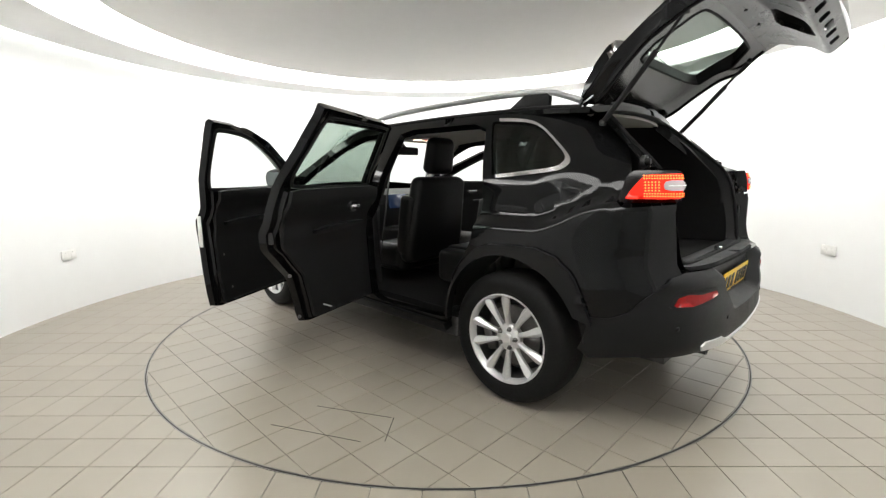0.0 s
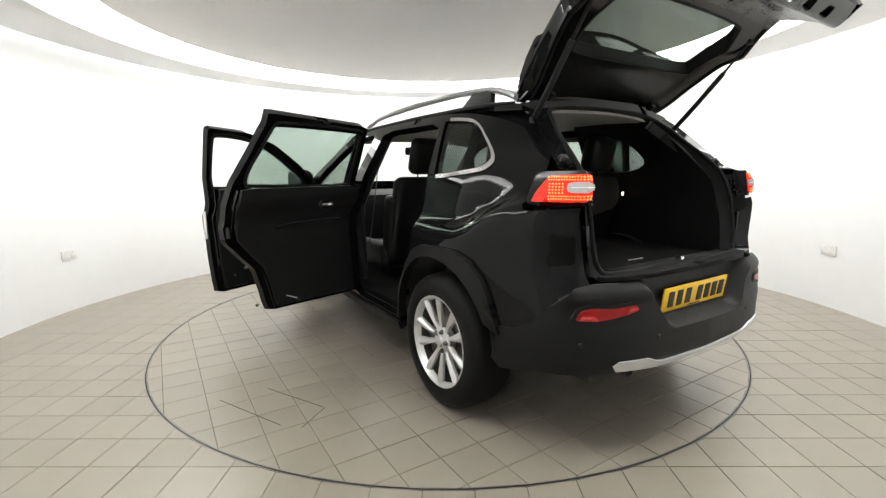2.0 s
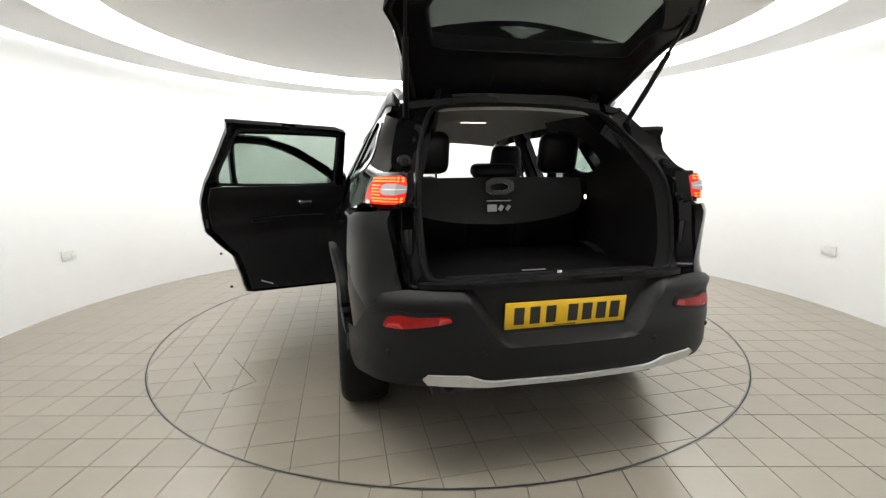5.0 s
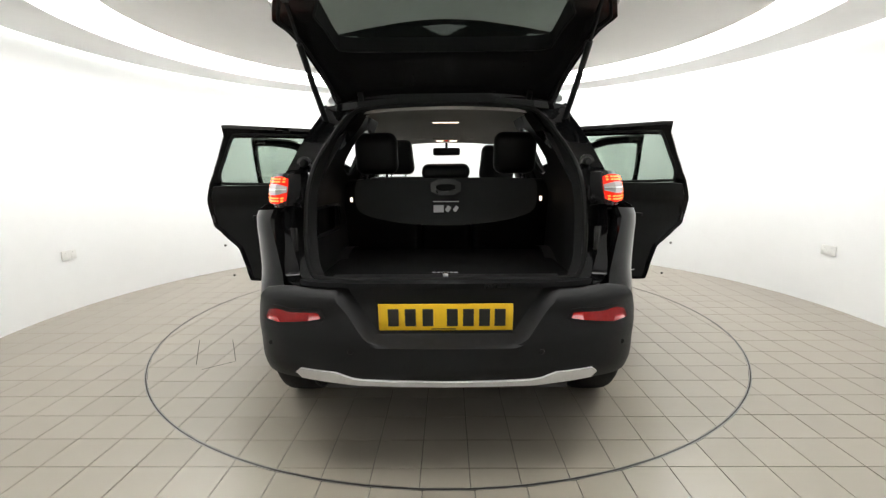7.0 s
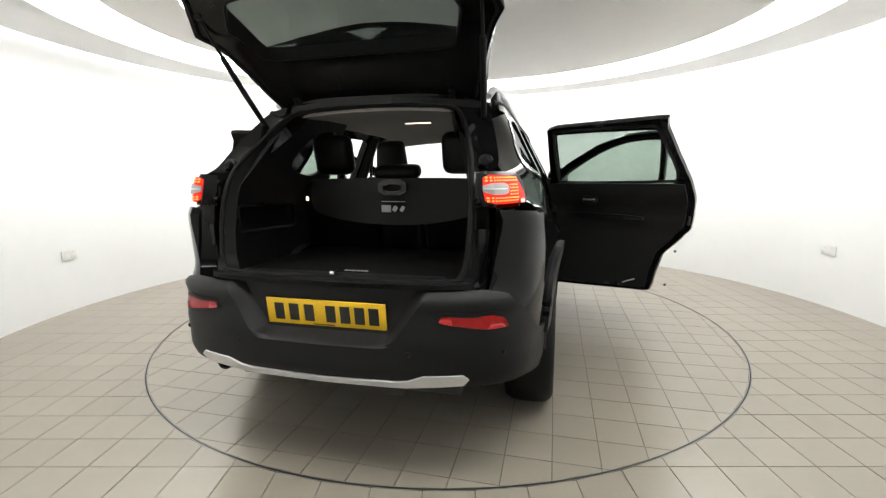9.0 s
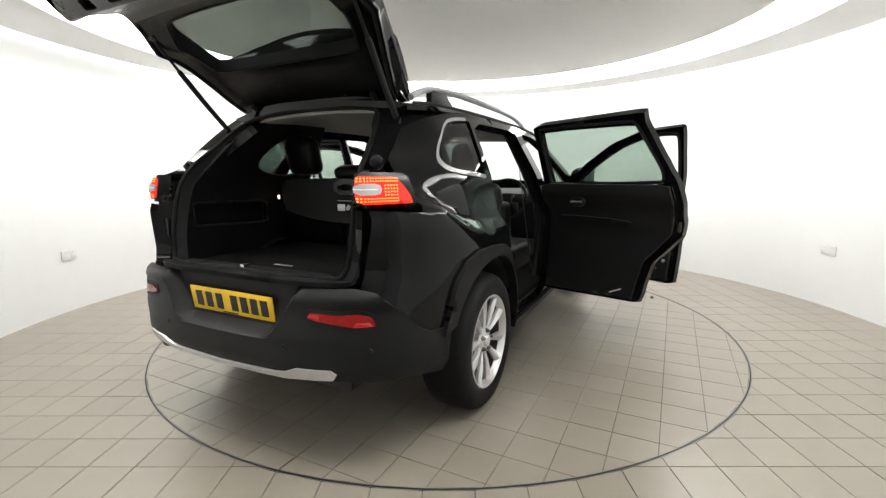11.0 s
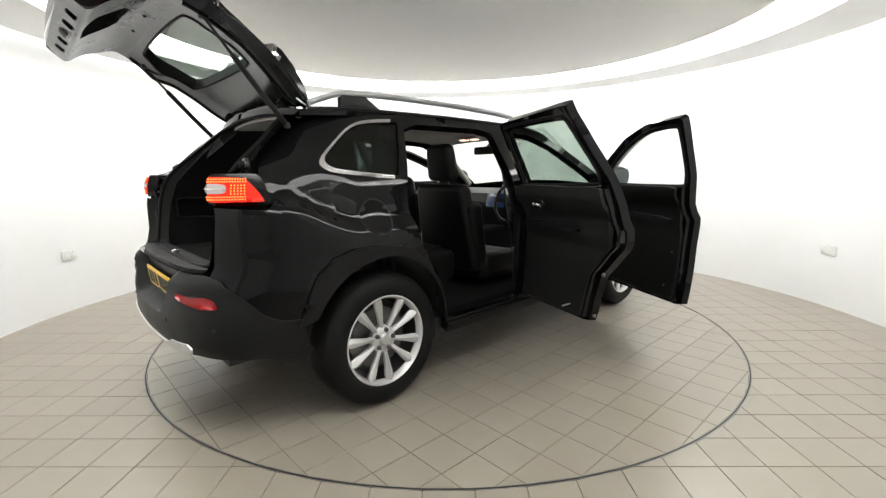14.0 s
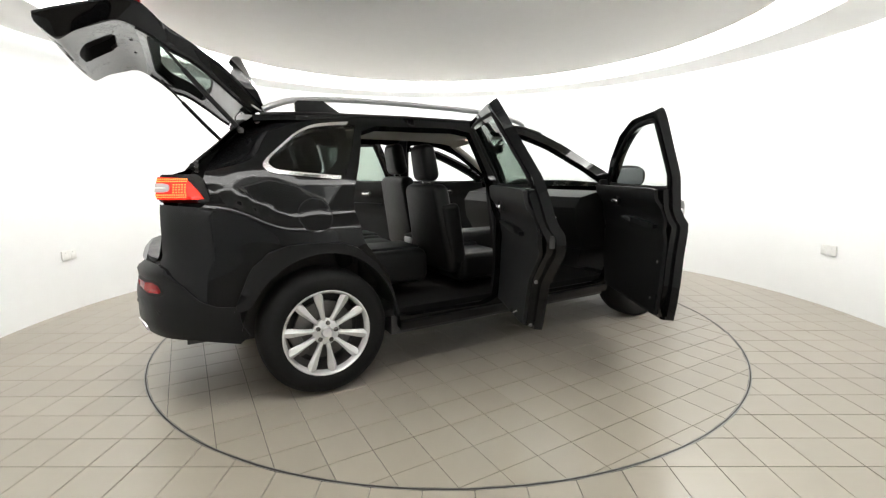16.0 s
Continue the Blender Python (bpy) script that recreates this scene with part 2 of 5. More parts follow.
M_DISC = material("brake_steel", (0.16, 0.155, 0.15), 0.45, 0.9, vary=0.2, scale=80)
M_IRON = material("dark_iron", (0.03, 0.03, 0.03), 0.7, vary=0.3, scale=40)
M_LINER = material("grey_headliner", (0.36, 0.34, 0.31), 0.9, vary=0.05, scale=150, bump=0.2, bscale=700)
M_COVER = material("load_cover_vinyl", (0.010, 0.010, 0.0102), 0.6, spec=0.3, vary=0.15, scale=120, bump=0.15, bscale=500)
M_PLATE = material("yellow_plate", (0.80, 0.50, 0.015), 0.35, vary=0.04, scale=60)
M_INK = material("black_print", (0.012, 0.012, 0.012), 0.5)
M_PRINT = material("pale_print", (0.55, 0.55, 0.55), 0.5)
M_RED = material("red_lens", (0.24, 0.004, 0.004), 0.12, spec=0.3, vary=0.2, scale=60)
M_RED_LIT = material("lit_red_lens", (0.6, 0.02, 0.01), 0.1, emit=0.5, emit_color=(1.0, 0.022, 0.008))
M_AMBER_LIT = material("lit_lamp_core", (0.8, 0.2, 0.05), 0.1, emit=2.3, emit_color=(1.0, 0.15, 0.025))
M_CLEAR = material("clear_lens", (0.42, 0.38, 0.38), 0.08, spec=0.7)
# for the roof lamps, and for the added glow of the boot's see-through gaps
M_WARM_GLOW = material("lamp_and_gap_glow", (0.9, 0.8, 0.7), 0.3, emit=3.0, emit_color=(1.0, 0.78, 0.6))
M_SCREEN = material("lit_screen", (0.02, 0.03, 0.06), 0.1, emit=0.04, emit_color=(0.10, 0.22, 0.6))


def glass_material(name, tint, gloss=0.05):
    m = bpy.data.materials.new(name)
    m.use_nodes = True
    nt = m.node_tree
    nt.nodes.remove(nt.nodes["Principled BSDF"])
    tr = nt.nodes.new("ShaderNodeBsdfTransparent")
    tr.inputs[0].default_value = (*tint, 1)
    gl = nt.nodes.new("ShaderNodeBsdfGlossy")
    gl.inputs["Roughness"].default_value = 0.02
    lw = nt.nodes.new("ShaderNodeLayerWeight")
    lw.inputs["Blend"].default_value = 0.5
    pw = nt.nodes.new("ShaderNodeMath")
    pw.operation, pw.inputs[1].default_value = "POWER", 4.0
    nt.links.new(lw.outputs["Facing"], pw.inputs[0])
    fr = nt.nodes.new("ShaderNodeMapRange")
    fr.inputs["To Min"].default_value, fr.inputs["To Max"].default_value = 0.6 * gloss, 0.55
    nt.links.new(pw.outputs[0], fr.inputs["Value"])
    mx = nt.nodes.new("ShaderNodeMixShader")
    nt.links.new(fr.outputs[0], mx.inputs[0])
    nt.links.new(tr.outputs[0], mx.inputs[1])
    nt.links.new(gl.outputs[0], mx.inputs[2])
    nt.links.new(mx.outputs[0], nt.nodes["Material Output"].inputs["Surface"])
    return m


# panes are two surfaces thick: each takes the root of the tint
G_DOOR = glass_material("green_tinted_glass", (0.575, 0.635, 0.595))
G_CLEAR = glass_material("clear_glass", (0.96, 0.98, 0.97))
G_DARK = glass_material("privacy_glass", (0.33, 0.36, 0.35))
G_GATE = glass_material("grey_tinted_glass", (0.53, 0.575, 0.545))


# ---- surface helpers ----
def inside(p, poly):
    x, y = p
    c = False
    for i in range(len(poly)):
        (x0, y0), (x1, y1) = poly[i - 1], poly[i]
        if (y0 > y) != (y1 > y) and x < (x1 - x0) * (y - y0) / (y1 - y0) + x0:
            c = not c
    return c


def rounded(poly, n=2, w=0.25):
    """Corners cut n times: a smooth closed outline."""
    for _ in range(n):
        out = []
        for i, p in enumerate(poly):
            q = poly[(i + 1) % len(poly)]
            out.append((p[0] * (1 - w) + q[0] * w, p[1] * (1 - w) + q[1] * w))
            out.append((p[0] * w + q[0] * (1 - w), p[1] * w + q[1] * (1 - w)))
        poly = out
    return poly


def grown(poly, d):
    """The outline moved outwards by d."""
    area = sum(poly[i - 1][0] * poly[i][1] - poly[i][0] * poly[i - 1][1] for i in range(len(poly)))
    s = d if area > 0 else -d
    out = []
    for i, p in enumerate(poly):
        a, b = poly[i - 1], poly[(i + 1) % len(poly)]
        n1 = Vector((p[1] - a[1], a[0] - p[0])).normalized()
        n2 = Vector((b[1] - p[1], p[0] - b[0])).normalized()
        n = (n1 + n2)
        n = n / max(0.6, n.length_squared / 2)
        out.append((p[0] + n.x * s, p[1] + n.y * s))
    return out


def spaced(poly, step):
    out = []
    for i, p in enumerate(poly):
        q = poly[(i + 1) % len(poly)]
        n = max(1, int(math.hypot(q[0] - p[0], q[1] - p[1]) / step + 0.5))
        out += [(p[0] + (q[0] - p[0]) * k / n, p[1] + (q[1] - p[1]) * k / n) for k in range(n)]
    return out


def sheet(outline, fmap, holes=(), step=0.04, thick=0.02, out=None, lines=()):
    """A sheet with thickness over an outline with holes in (u, v), bent by fmap. out: the way that it faces, from a point on it."""
    from mathutils.geometry import delaunay_2d_cdt
    loops = [spaced(outline, step)] + [spaced(h, step) for h in holes]
    pts, edges = [], []
    for lp in loops:
        b = len(pts)
        pts += [Vector(p) for p in lp]
        edges += [(b + i, b + (i + 1) % len(lp)) for i in range(len(lp))]
    for ln in lines:
        fine = []
        for p, q in zip(ln, ln[1:]):
            n = max(1, int(math.hypot(q[0] - p[0], q[1] - p[1]) / step + 0.5))
            fine += [(p[0] + (q[0] - p[0]) * k / n, p[1] + (q[1] - p[1]) * k / n) for k in range(n)]
        fine.append(ln[-1])
        b = len(pts)
        pts += [Vector(p) for p in fine]
        edges += [(b + i, b + i + 1) for i in range(len(fine) - 1)]
    us, vs = [p[0] for p in loops[0]], [p[1] for p in loops[0]]
    nb = len(pts)
    rim = np.array([(p.x, p.y) for p in pts])
    for i in range(1, int((max(us) - min(us)) / step) + 1):
        for j in range(1, int((max(vs) - min(vs)) / step) + 1):
            p = (min(us) + i * step, min(vs) + j * step)
            if np.min(np.abs(rim - p).sum(1)) > 0.6 * step and inside(p, loops[0]) and not any(inside(p, h) for h in loops[1:]):
                pts.append(Vector(p))
    res = delaunay_2d_cdt(pts, edges, [], 0, 1e-5)
    vs2, tris = res[0], res[2]
    keep = []
    for f in tris:
        c = sum((vs2[i] for i in f), Vector((0, 0))) / len(f)
        if inside(c, loops[0]) and not any(inside(c, h) for h in loops[1:]):
            keep.append(f)
    pos = [Vector(fmap(v.x, v.y)) for v in vs2]
    nor = [Vector((0, 0, 0)) for _ in pos]
    oriented = []
    for f in keep:
        n = (pos[f[1]] - pos[f[0]]).cross(pos[f[2]] - pos[f[0]])
        want = out((pos[f[0]] + pos[f[1]] + pos[f[2]]) / 3) if callable(out) else Vector(out)
        if n.dot(want) < 0:
            n, f = -n, f[::-1]
        oriented.append(f)
        for i in f:
            nor[i] += n
    bm = bmesh.new()
    used = sorted({i for f in oriented for i in f})
    top = {i: bm.verts.new(pos[i]) for i in used}
    low = {i: bm.verts.new(pos[i] - nor[i].normalized() * thick) for i in used}
    count = {}
    for f in oriented:
        bm.faces.new([top[i] for i in f])
        bm.faces.new([low[i] for i in f[::-1]])
        for k in range(3):
            a, b = f[k], f[(k + 1) % 3]
            count[(a, b)] = 1
    for a, b in count:
        if (b, a) not in count:
            bm.faces.new((top[b], top[a], low[a], low[b]))
    return bm


def tube(path, r, sides=8, flat=1.0, closed=False):
    """A round or flattened bar along a path of points."""
    bm = bmesh.new()
    path = [Vector(p) for p in path]
    rings = []
    n = len(path)
    for i, p in enumerate(path):
        a = path[i - 1] if (i or closed) else p
        b = path[(i + 1) % n] if (i < n - 1 or closed) else p
        d = (b - a).normalized()
        side = d.cross(Vector((0, 0, 1)))
        side = side.normalized() if side.length > 1e-3 else Vector((1, 0, 0))
        up = side.cross(d).normalized()
        rr = r[i] if isinstance(r, (list, tuple)) else r
        rings.append([bm.verts.new(p + (side * math.cos(2 * math.pi * k / sides) + up * flat * math.sin(2 * math.pi * k / sides)) * rr)
                      for k in range(sides)])
    for i in range(n if closed else n - 1):
        a, b = rings[i], rings[(i + 1) % n]
        for k in range(sides):
            bm.faces.new((a[k], a[(k + 1) % sides], b[(k + 1) % sides], b[k]))
    if not closed:
        bm.faces.new(rings[0][::-1])
        bm.faces.new(rings[-1])
    return bm


def loft(loops, closed_loop=False, cap=False):
    """Faces between loops of equally many points."""
    bm = bmesh.new()
    rows = [[bm.verts.new(p) for p in lp] for lp in loops]
    k = len(loops[0])
    for a, b in zip(rows, rows[1:]):
        for j in range(k if closed_loop else k - 1):
            bm.faces.new((a[j], a[(j + 1) % k], b[(j + 1) % k], b[j]))
    if cap:
        bm.faces.new(rows[0][::-1])
        bm.faces.new(rows[-1])
    return bm


def lathe(profile, n=48, axis="x"):
    """A profile of (radius, along) turned round the x axis."""
    bm = bmesh.new()
    rows = []
    for i in range(n):
        a = 2 * math.pi * i / n
        rows.append([bm.verts.new((x, r * math.cos(a), r * math.sin(a))) for r, x in profile])
    for i in range(n):
        a, b = rows[i], rows[(i + 1) % n]
        for j in range(len(profile) - 1):
            bm.faces.new((a[j], a[j + 1], b[j + 1], b[j]))
    bmesh.ops.remove_doubles(bm, verts=bm.verts, dist=1e-5)
    return bm


def merged(*bms):
    out = bmesh.new()
    for b in bms:
        me = bpy.data.meshes.new("tmp")
        b.to_mesh(me)
        b.free()
        out.from_mesh(me)
        bpy.data.meshes.remove(me)
    return out


def pillow(x0, x1, y0, y1, z0, z1, r, seg=3):
    return rounded_box(x0, x1, y0, y1, z0, z1, r, seg)


# ---- the car's outer surface ----
def spline(points, n=24):
    pts = [Vector(p) for p in points]
    out = []
    for i in range(len(pts) - 1):
        p0, p1, p2, p3 = pts[max(0, i - 1)], pts[i], pts[i + 1], pts[min(len(pts) - 1, i + 2)]
        for k in range(n):
            t = k / n
            out.append(0.5 * (2 * p1 + (p2 - p0) * t + (2 * p0 - 5 * p1 + 4 * p2 - p3) * t * t + (3 * p1 - p0 - 3 * p2 + p3) * t ** 3))
    return out + [pts[-1]]


PLAN = spline([(0, -2.2), (0.3, -2.188), (0.5, -2.162), (0.64, -2.118), (0.735, -2.055), (0.80, -1.965), (0.843, -1.84), (0.873, -1.68), (0.893, -1.5),
               (0.908, -1.2), (0.91, -0.7), (0.91, -0.3), (0.91, 0.3), (0.905, 0.8), (0.90, 1.2), (0.88, 1.6), (0.84, 1.9), (0.76, 2.12), (0.6, 2.26),
               (0.35, 2.34), (0, 2.37)])
PX, PY = np.array([p.x for p in PLAN]), np.array([p.y for p in PLAN])
PS = np.concatenate([[0], np.cumsum(np.hypot(np.diff(PX), np.diff(PY)))])
TOPX = int(np.argmax(PX))
REAR0, FWD = -2.2, -0.3
SIDE_Z, SIDE_X = (0.25, 0.32, 0.45, 0.60, 0.75, 0.86, 0.905, 0.925, 0.945, 0.965, 0.985, 1.0, 1.03, 1.20, 1.34, 1.50, 1.56, 1.60), (0.84, 0.87, 0.885, 0.892, 0.897, 0.906, 0.909, 0.908, 0.901, 0.886, 0.868, 0.859, 0.850, 0.800, 0.727, 0.646, 0.607, 0.555)
REAR_Z, REAR_Y = (0.30, 0.38, 0.46, 0.58, 0.72, 0.77, 0.80, 1.08, 1.20, 1.26, 1.34, 1.54, 1.60), (-2.06, -2.13, -2.175, -2.168, -2.152, -2.13, -2.10, -2.115, -2.09, -2.0, -1.86, -1.58, -1.53)


def eased(zs, vs, w):
    """A table of heights and values, its corners rounded over about w metres."""
    fine = np.arange(zs[0] - 0.2, zs[-1] + 0.2, 0.002)
    raw = np.interp(fine, zs, vs)
    k = np.exp(-0.5 * (np.arange(-60, 61) * 0.002 / w) ** 2)
    return fine, np.convolve(np.pad(raw, 60, mode="edge"), k / k.sum(), mode="valid")


SIDE_TABLE, REAR_TABLE = eased(SIDE_Z, SIDE_X, 0.010), eased(REAR_Z, REAR_Y, 0.014)


def side_x(z):
    return float(np.interp(z, *SIDE_TABLE))


def rear_y(z):
    return float(np.interp(z, *REAR_TABLE))


def ease(t):
    t = max(0.0, min(1.0, t))
    return t * t * (3 - 2 * t)


def drawn_in(y):
    """How far, 0 to 1, the body's upper half has narrowed towards the tail."""
    return ease((-1.36 - y) / 0.36)


def crease_lift(y):
    """How far the shoulder crease rises towards the tail lamp."""
    return 0.115 * ease((-1.46 - y) / 0.36)


def skin(s, z, off=0.0):
    """The body's surface at s metres round its plan from the rear centre (negative: left side) and height z."""
    a = abs(s)
    x, y = float(np.interp(a, PS, PX)), float(np.interp(a, PS, PY))
    x1, y1 = float(np.interp(a + 0.01, PS, PX)), float(np.interp(a + 0.01, PS, PY))
    x0, y0 = float(np.interp(a - 0.01, PS, PX)), float(np.interp(a - 0.01, PS, PY))
    d = Vector((y1 - y0, -(x1 - x0)))
    d = d.normalized() if d.length else Vector((0, -1))
    zz = z
    if y < -1.42 and 0.8 < z < 1.35:
        zz -= crease_lift(y) * min(1, (z - 0.8) / 0.15) * min(1, (1.35 - z) / 0.2)
    x *= side_x(zz) / 0.91
    if 0.6 < z < 1.0:
        x += 0.011 * math.exp(-((zz - 0.83) / 0.085) ** 2) * (math.exp(-((y + 1.275) / 0.40) ** 2) + math.exp(-((y - 1.425) / 0.40) ** 2))
    if y < FWD:
        r = rear_y(z)
        y = r + (y - REAR0) * (FWD - r) / (FWD - REAR0)
    x -= (0.070 * ease((zz - 0.955) / 0.060) + 0.035 * ease((z - 1.28) / 0.22)) * drawn_in(y)
    return Vector(((x + d.x * off) * (1 if s >= 0 else -1), y + d.y * off, z))


def at_side(y, z):
    """(s, z) of a point of the side."""
    if y < FWD:
        r = rear_y(z)
        y = REAR0 + (y - r) * (FWD - REAR0) / (FWD - r)
    return float(np.interp(y, PY, PS)), z


def at_rear(x, z):
    """(s, z) of a point of the tail."""
    return float(np.interp(abs(x) / side_x(z) * 0.91, PX[:TOPX], PS[:TOPX])) * (1 if x >= 0 else -1), z


def outward(p):
    return Vector((p.x, min(0, p.y + 1.3) + max(0, p.y - 1.6), 0.15))


def both(poly):
    """A half outline, from the centre line over the right back to it, with its mirror image."""
    return poly + [(-u, v) for u, v in reversed(poly) if abs(u) > 1e-6]


# ---- the car ----
HUB_R, HUB_F, HUB_Z, R_TYRE = -1.275, 1.425, 0.355, 0.356
ARCH = [(-0.455, 0.17), (-0.44, 0.215), (-0.348, 0.41), (-0.281, 0.471), (-0.18, 0.505), (-0.045, 0.510), (0.087, 0.501), (0.18, 0.465), (0.29, 0.37), (0.385, 0.21), (0.43, 0.05)]
car = tagged(new("car"), "glossy black five-door estate car with open doors and raised tailgate", "car")


def S(*pts):
    return [at_side(y, z) for y, z in pts]


WIN_Q = rounded(S((-1.505, 1.295), (-1.485, 1.25), (-1.43, 1.237), (-1.115, 1.205), (-1.095, 1.215), (-0.985, 1.495), (-1.0, 1.508), (-1.22, 1.488), (-1.31, 1.455), (-1.40, 1.385)), 2)
APT_R = rounded(S((-0.945, 1.50), (-1.03, 1.22), (-1.085, 1.04), (-1.055, 0.845), (-0.91, 0.665), (-0.875, 0.50), (-0.85, 0.37), (-0.13, 0.355), (-0.11, 0.60), (-0.12, 1.0), (-0.16, 1.3), (-0.20, 1.51)), 1, 0.12)
APT_F = rounded(S((0.02, 0.36), (0.03, 0.60), (0.02, 1.0), (-0.02, 1.3), (-0.05, 1.505), (0.25, 1.495), (0.50, 1.41), (0.80, 1.25), (0.99, 1.12), (1.05, 0.92), (1.03, 0.60), (0.94, 0.38), (0.86, 0.355)), 1, 0.12)
side_outline = [at_rear(0.64, 0.75), at_rear(0.645, 1.08)] + S(
    (-1.83, 1.065), (-1.79, 1.09), (-1.80, 1.215), (-1.765, 1.285), (-1.70, 1.37), (-1.61, 1.46), (-1.535, 1.53), (-1.2, 1.555), (-0.6, 1.565), (0.0, 1.56), (0.25, 1.545),
    (0.45, 1.50), (0.62, 1.43), (0.95, 1.25), (1.22, 1.10), (1.6, 1.05), (1.9, 0.99), (2.05, 0.95), (2.05, 0.62), (1.9, 0.57))
side_outline += S(*[(HUB_F - dy, HUB_Z + dz) for dy, dz in ARCH]) + S((0.97, 0.29), (-0.82, 0.29))
side_outline += S(*[(HUB_R + dy, HUB_Z + dz) for dy, dz in reversed(ARCH)]) + S((-1.80, 0.535), (-1.88, 0.56), (-1.97, 0.66), (-2.05, 0.74))

# the chrome strip runs round the pane but for its front edge
n_win = len(WIN_Q)
front_s = [float(np.interp(z, (1.20, 1.51), (at_side(-1.11, 1.20)[0], at_side(-0.995, 1.51)[0]))) - 0.02 for s, z in WIN_Q]
kept = [s < f for (s, z), f in zip(WIN_Q, front_s)]
first = next(i for i in range(n_win) if kept[i] and not kept[i - 1])
run = [(first + i) % n_win for i in range(n_win) if kept[(first + i) % n_win]]
outer_w, inner_w = grown(WIN_Q, 0.017), grown(WIN_Q, -0.002)
CHROME = [outer_w[i] for i in run] + [inner_w[i] for i in reversed(run)]
CREASES = [[at_side(y, z0 + crease_lift(y)) for y in np.linspace(-1.76, 1.9, 40)] for z0 in (0.86, 0.905, 0.925, 0.945, 0.965, 0.985, 1.03)]

for sgn, hand in ((1, "right"), (-1, "left")):
    def fm(s, z, sgn=sgn):
        return skin(s * sgn, z)
    part("body_side", sheet(side_outline, fm, [WIN_Q, APT_R, APT_F], 0.036, 0.05, outward, CREASES), M_PAINT, car)
    part("quarter_window", sheet(grown(WIN_Q, 0.004), lambda s, z: skin(s * sgn, z, -0.012), step=0.08, thick=0.004, out=outward), G_DARK, car, "dark privacy glass")
    part("window_chrome", sheet(CHROME, lambda s, z: skin(s * sgn, z, 0.006), [], 0.03, 0.014, outward), M_CHROME, car, "chrome window surround")
    # the dark wheel arch mouldings
    for hub, fwd in ((HUB_R, 1), (HUB_F, -1)):
        outer = [(hub + fwd * dy * 1.0, HUB_Z + dz) for dy, dz in ARCH]
        inner = [(hub + 0.412 * math.cos(a), HUB_Z + 0.452 * math.sin(a)) for a in np.linspace(0.05, math.pi - 0.45, 22)]
        if fwd < 0:
            inner = [(2 * hub - y, z) for y, z in inner]
        band = S(*outer) + S(*inner)
        part("wheel_arch_trim", sheet(band, lambda s, z: skin(s * sgn, z, 0.022), step=0.04, thick=0.05, out=outward), M_CLAD, car, "grained black plastic wheel arch moulding")
        bm = bmesh.new()
        rows = []
        for i in range(25):
            a = math.radians(10 + 160 * i / 24)
            rows.append([(sgn * x, hub + 0.43 * math.cos(a), HUB_Z + 0.455 * math.sin(a)) for x in (0.52, 0.86)])
        bm.free()
        part("arch_liner", loft(rows), M_IRON, car)
    sill = S((-0.83, 0.285), (-0.83, 0.335), (0.97, 0.335), (0.97, 0.285))
    part("side_sill", sheet(sill, lambda s, z: skin(s * sgn, z, 0.018), step=0.06, thick=0.06, out=outward), M_CLAD, car, "grained black plastic sill moulding")
    # fuel door on the driver's side
    if sgn > 0:
        cap = [at_side(-1.30 + 0.085 * math.cos(a), 1.005 + 0.085 * math.sin(a)) for a in np.linspace(0, 2 * math.pi, 24, endpoint=False)]
        groove = [at_side(-1.30 + 0.090 * math.cos(a), 1.005 + 0.090 * math.sin(a)) for a in np.linspace(0, 2 * math.pi, 28, endpoint=False)]
        part("fuel_door_gap", sheet(groove, lambda s, z: skin(s, z, 0.0012), [cap], 0.03, 0.004, outward), M_HOLLOW_SHADE, car)
        part("fuel_door", sheet(cap, lambda s, z: skin(s, z, 0.003), step=0.04, thick=0.006, out=outward), M_PAINT, car)

# roof
ROOF_Y, ROOF_C, ROOF_E = (-1.56, -1.2, -0.6, 0.0, 0.3, 0.48), (1.572, 1.592, 1.602, 1.597, 1.577, 1.545), (1.535, 1.555, 1.565, 1.56, 1.54, 1.49)


def roof(u, y, drop=0.0):
    zc, ze = float(np.interp(y, ROOF_Y, ROOF_C)), float(np.interp(y, ROOF_Y, ROOF_E))
    xe = side_x(ze) + 0.004 - 0.105 * drawn_in(y)
    return Vector((u * xe, y + 0.05 * (u * u - 1) * (1 if y < -1 else -1 if y > 0.2 else 0), zc - (zc - ze) * abs(u) ** 2.2 - drop))


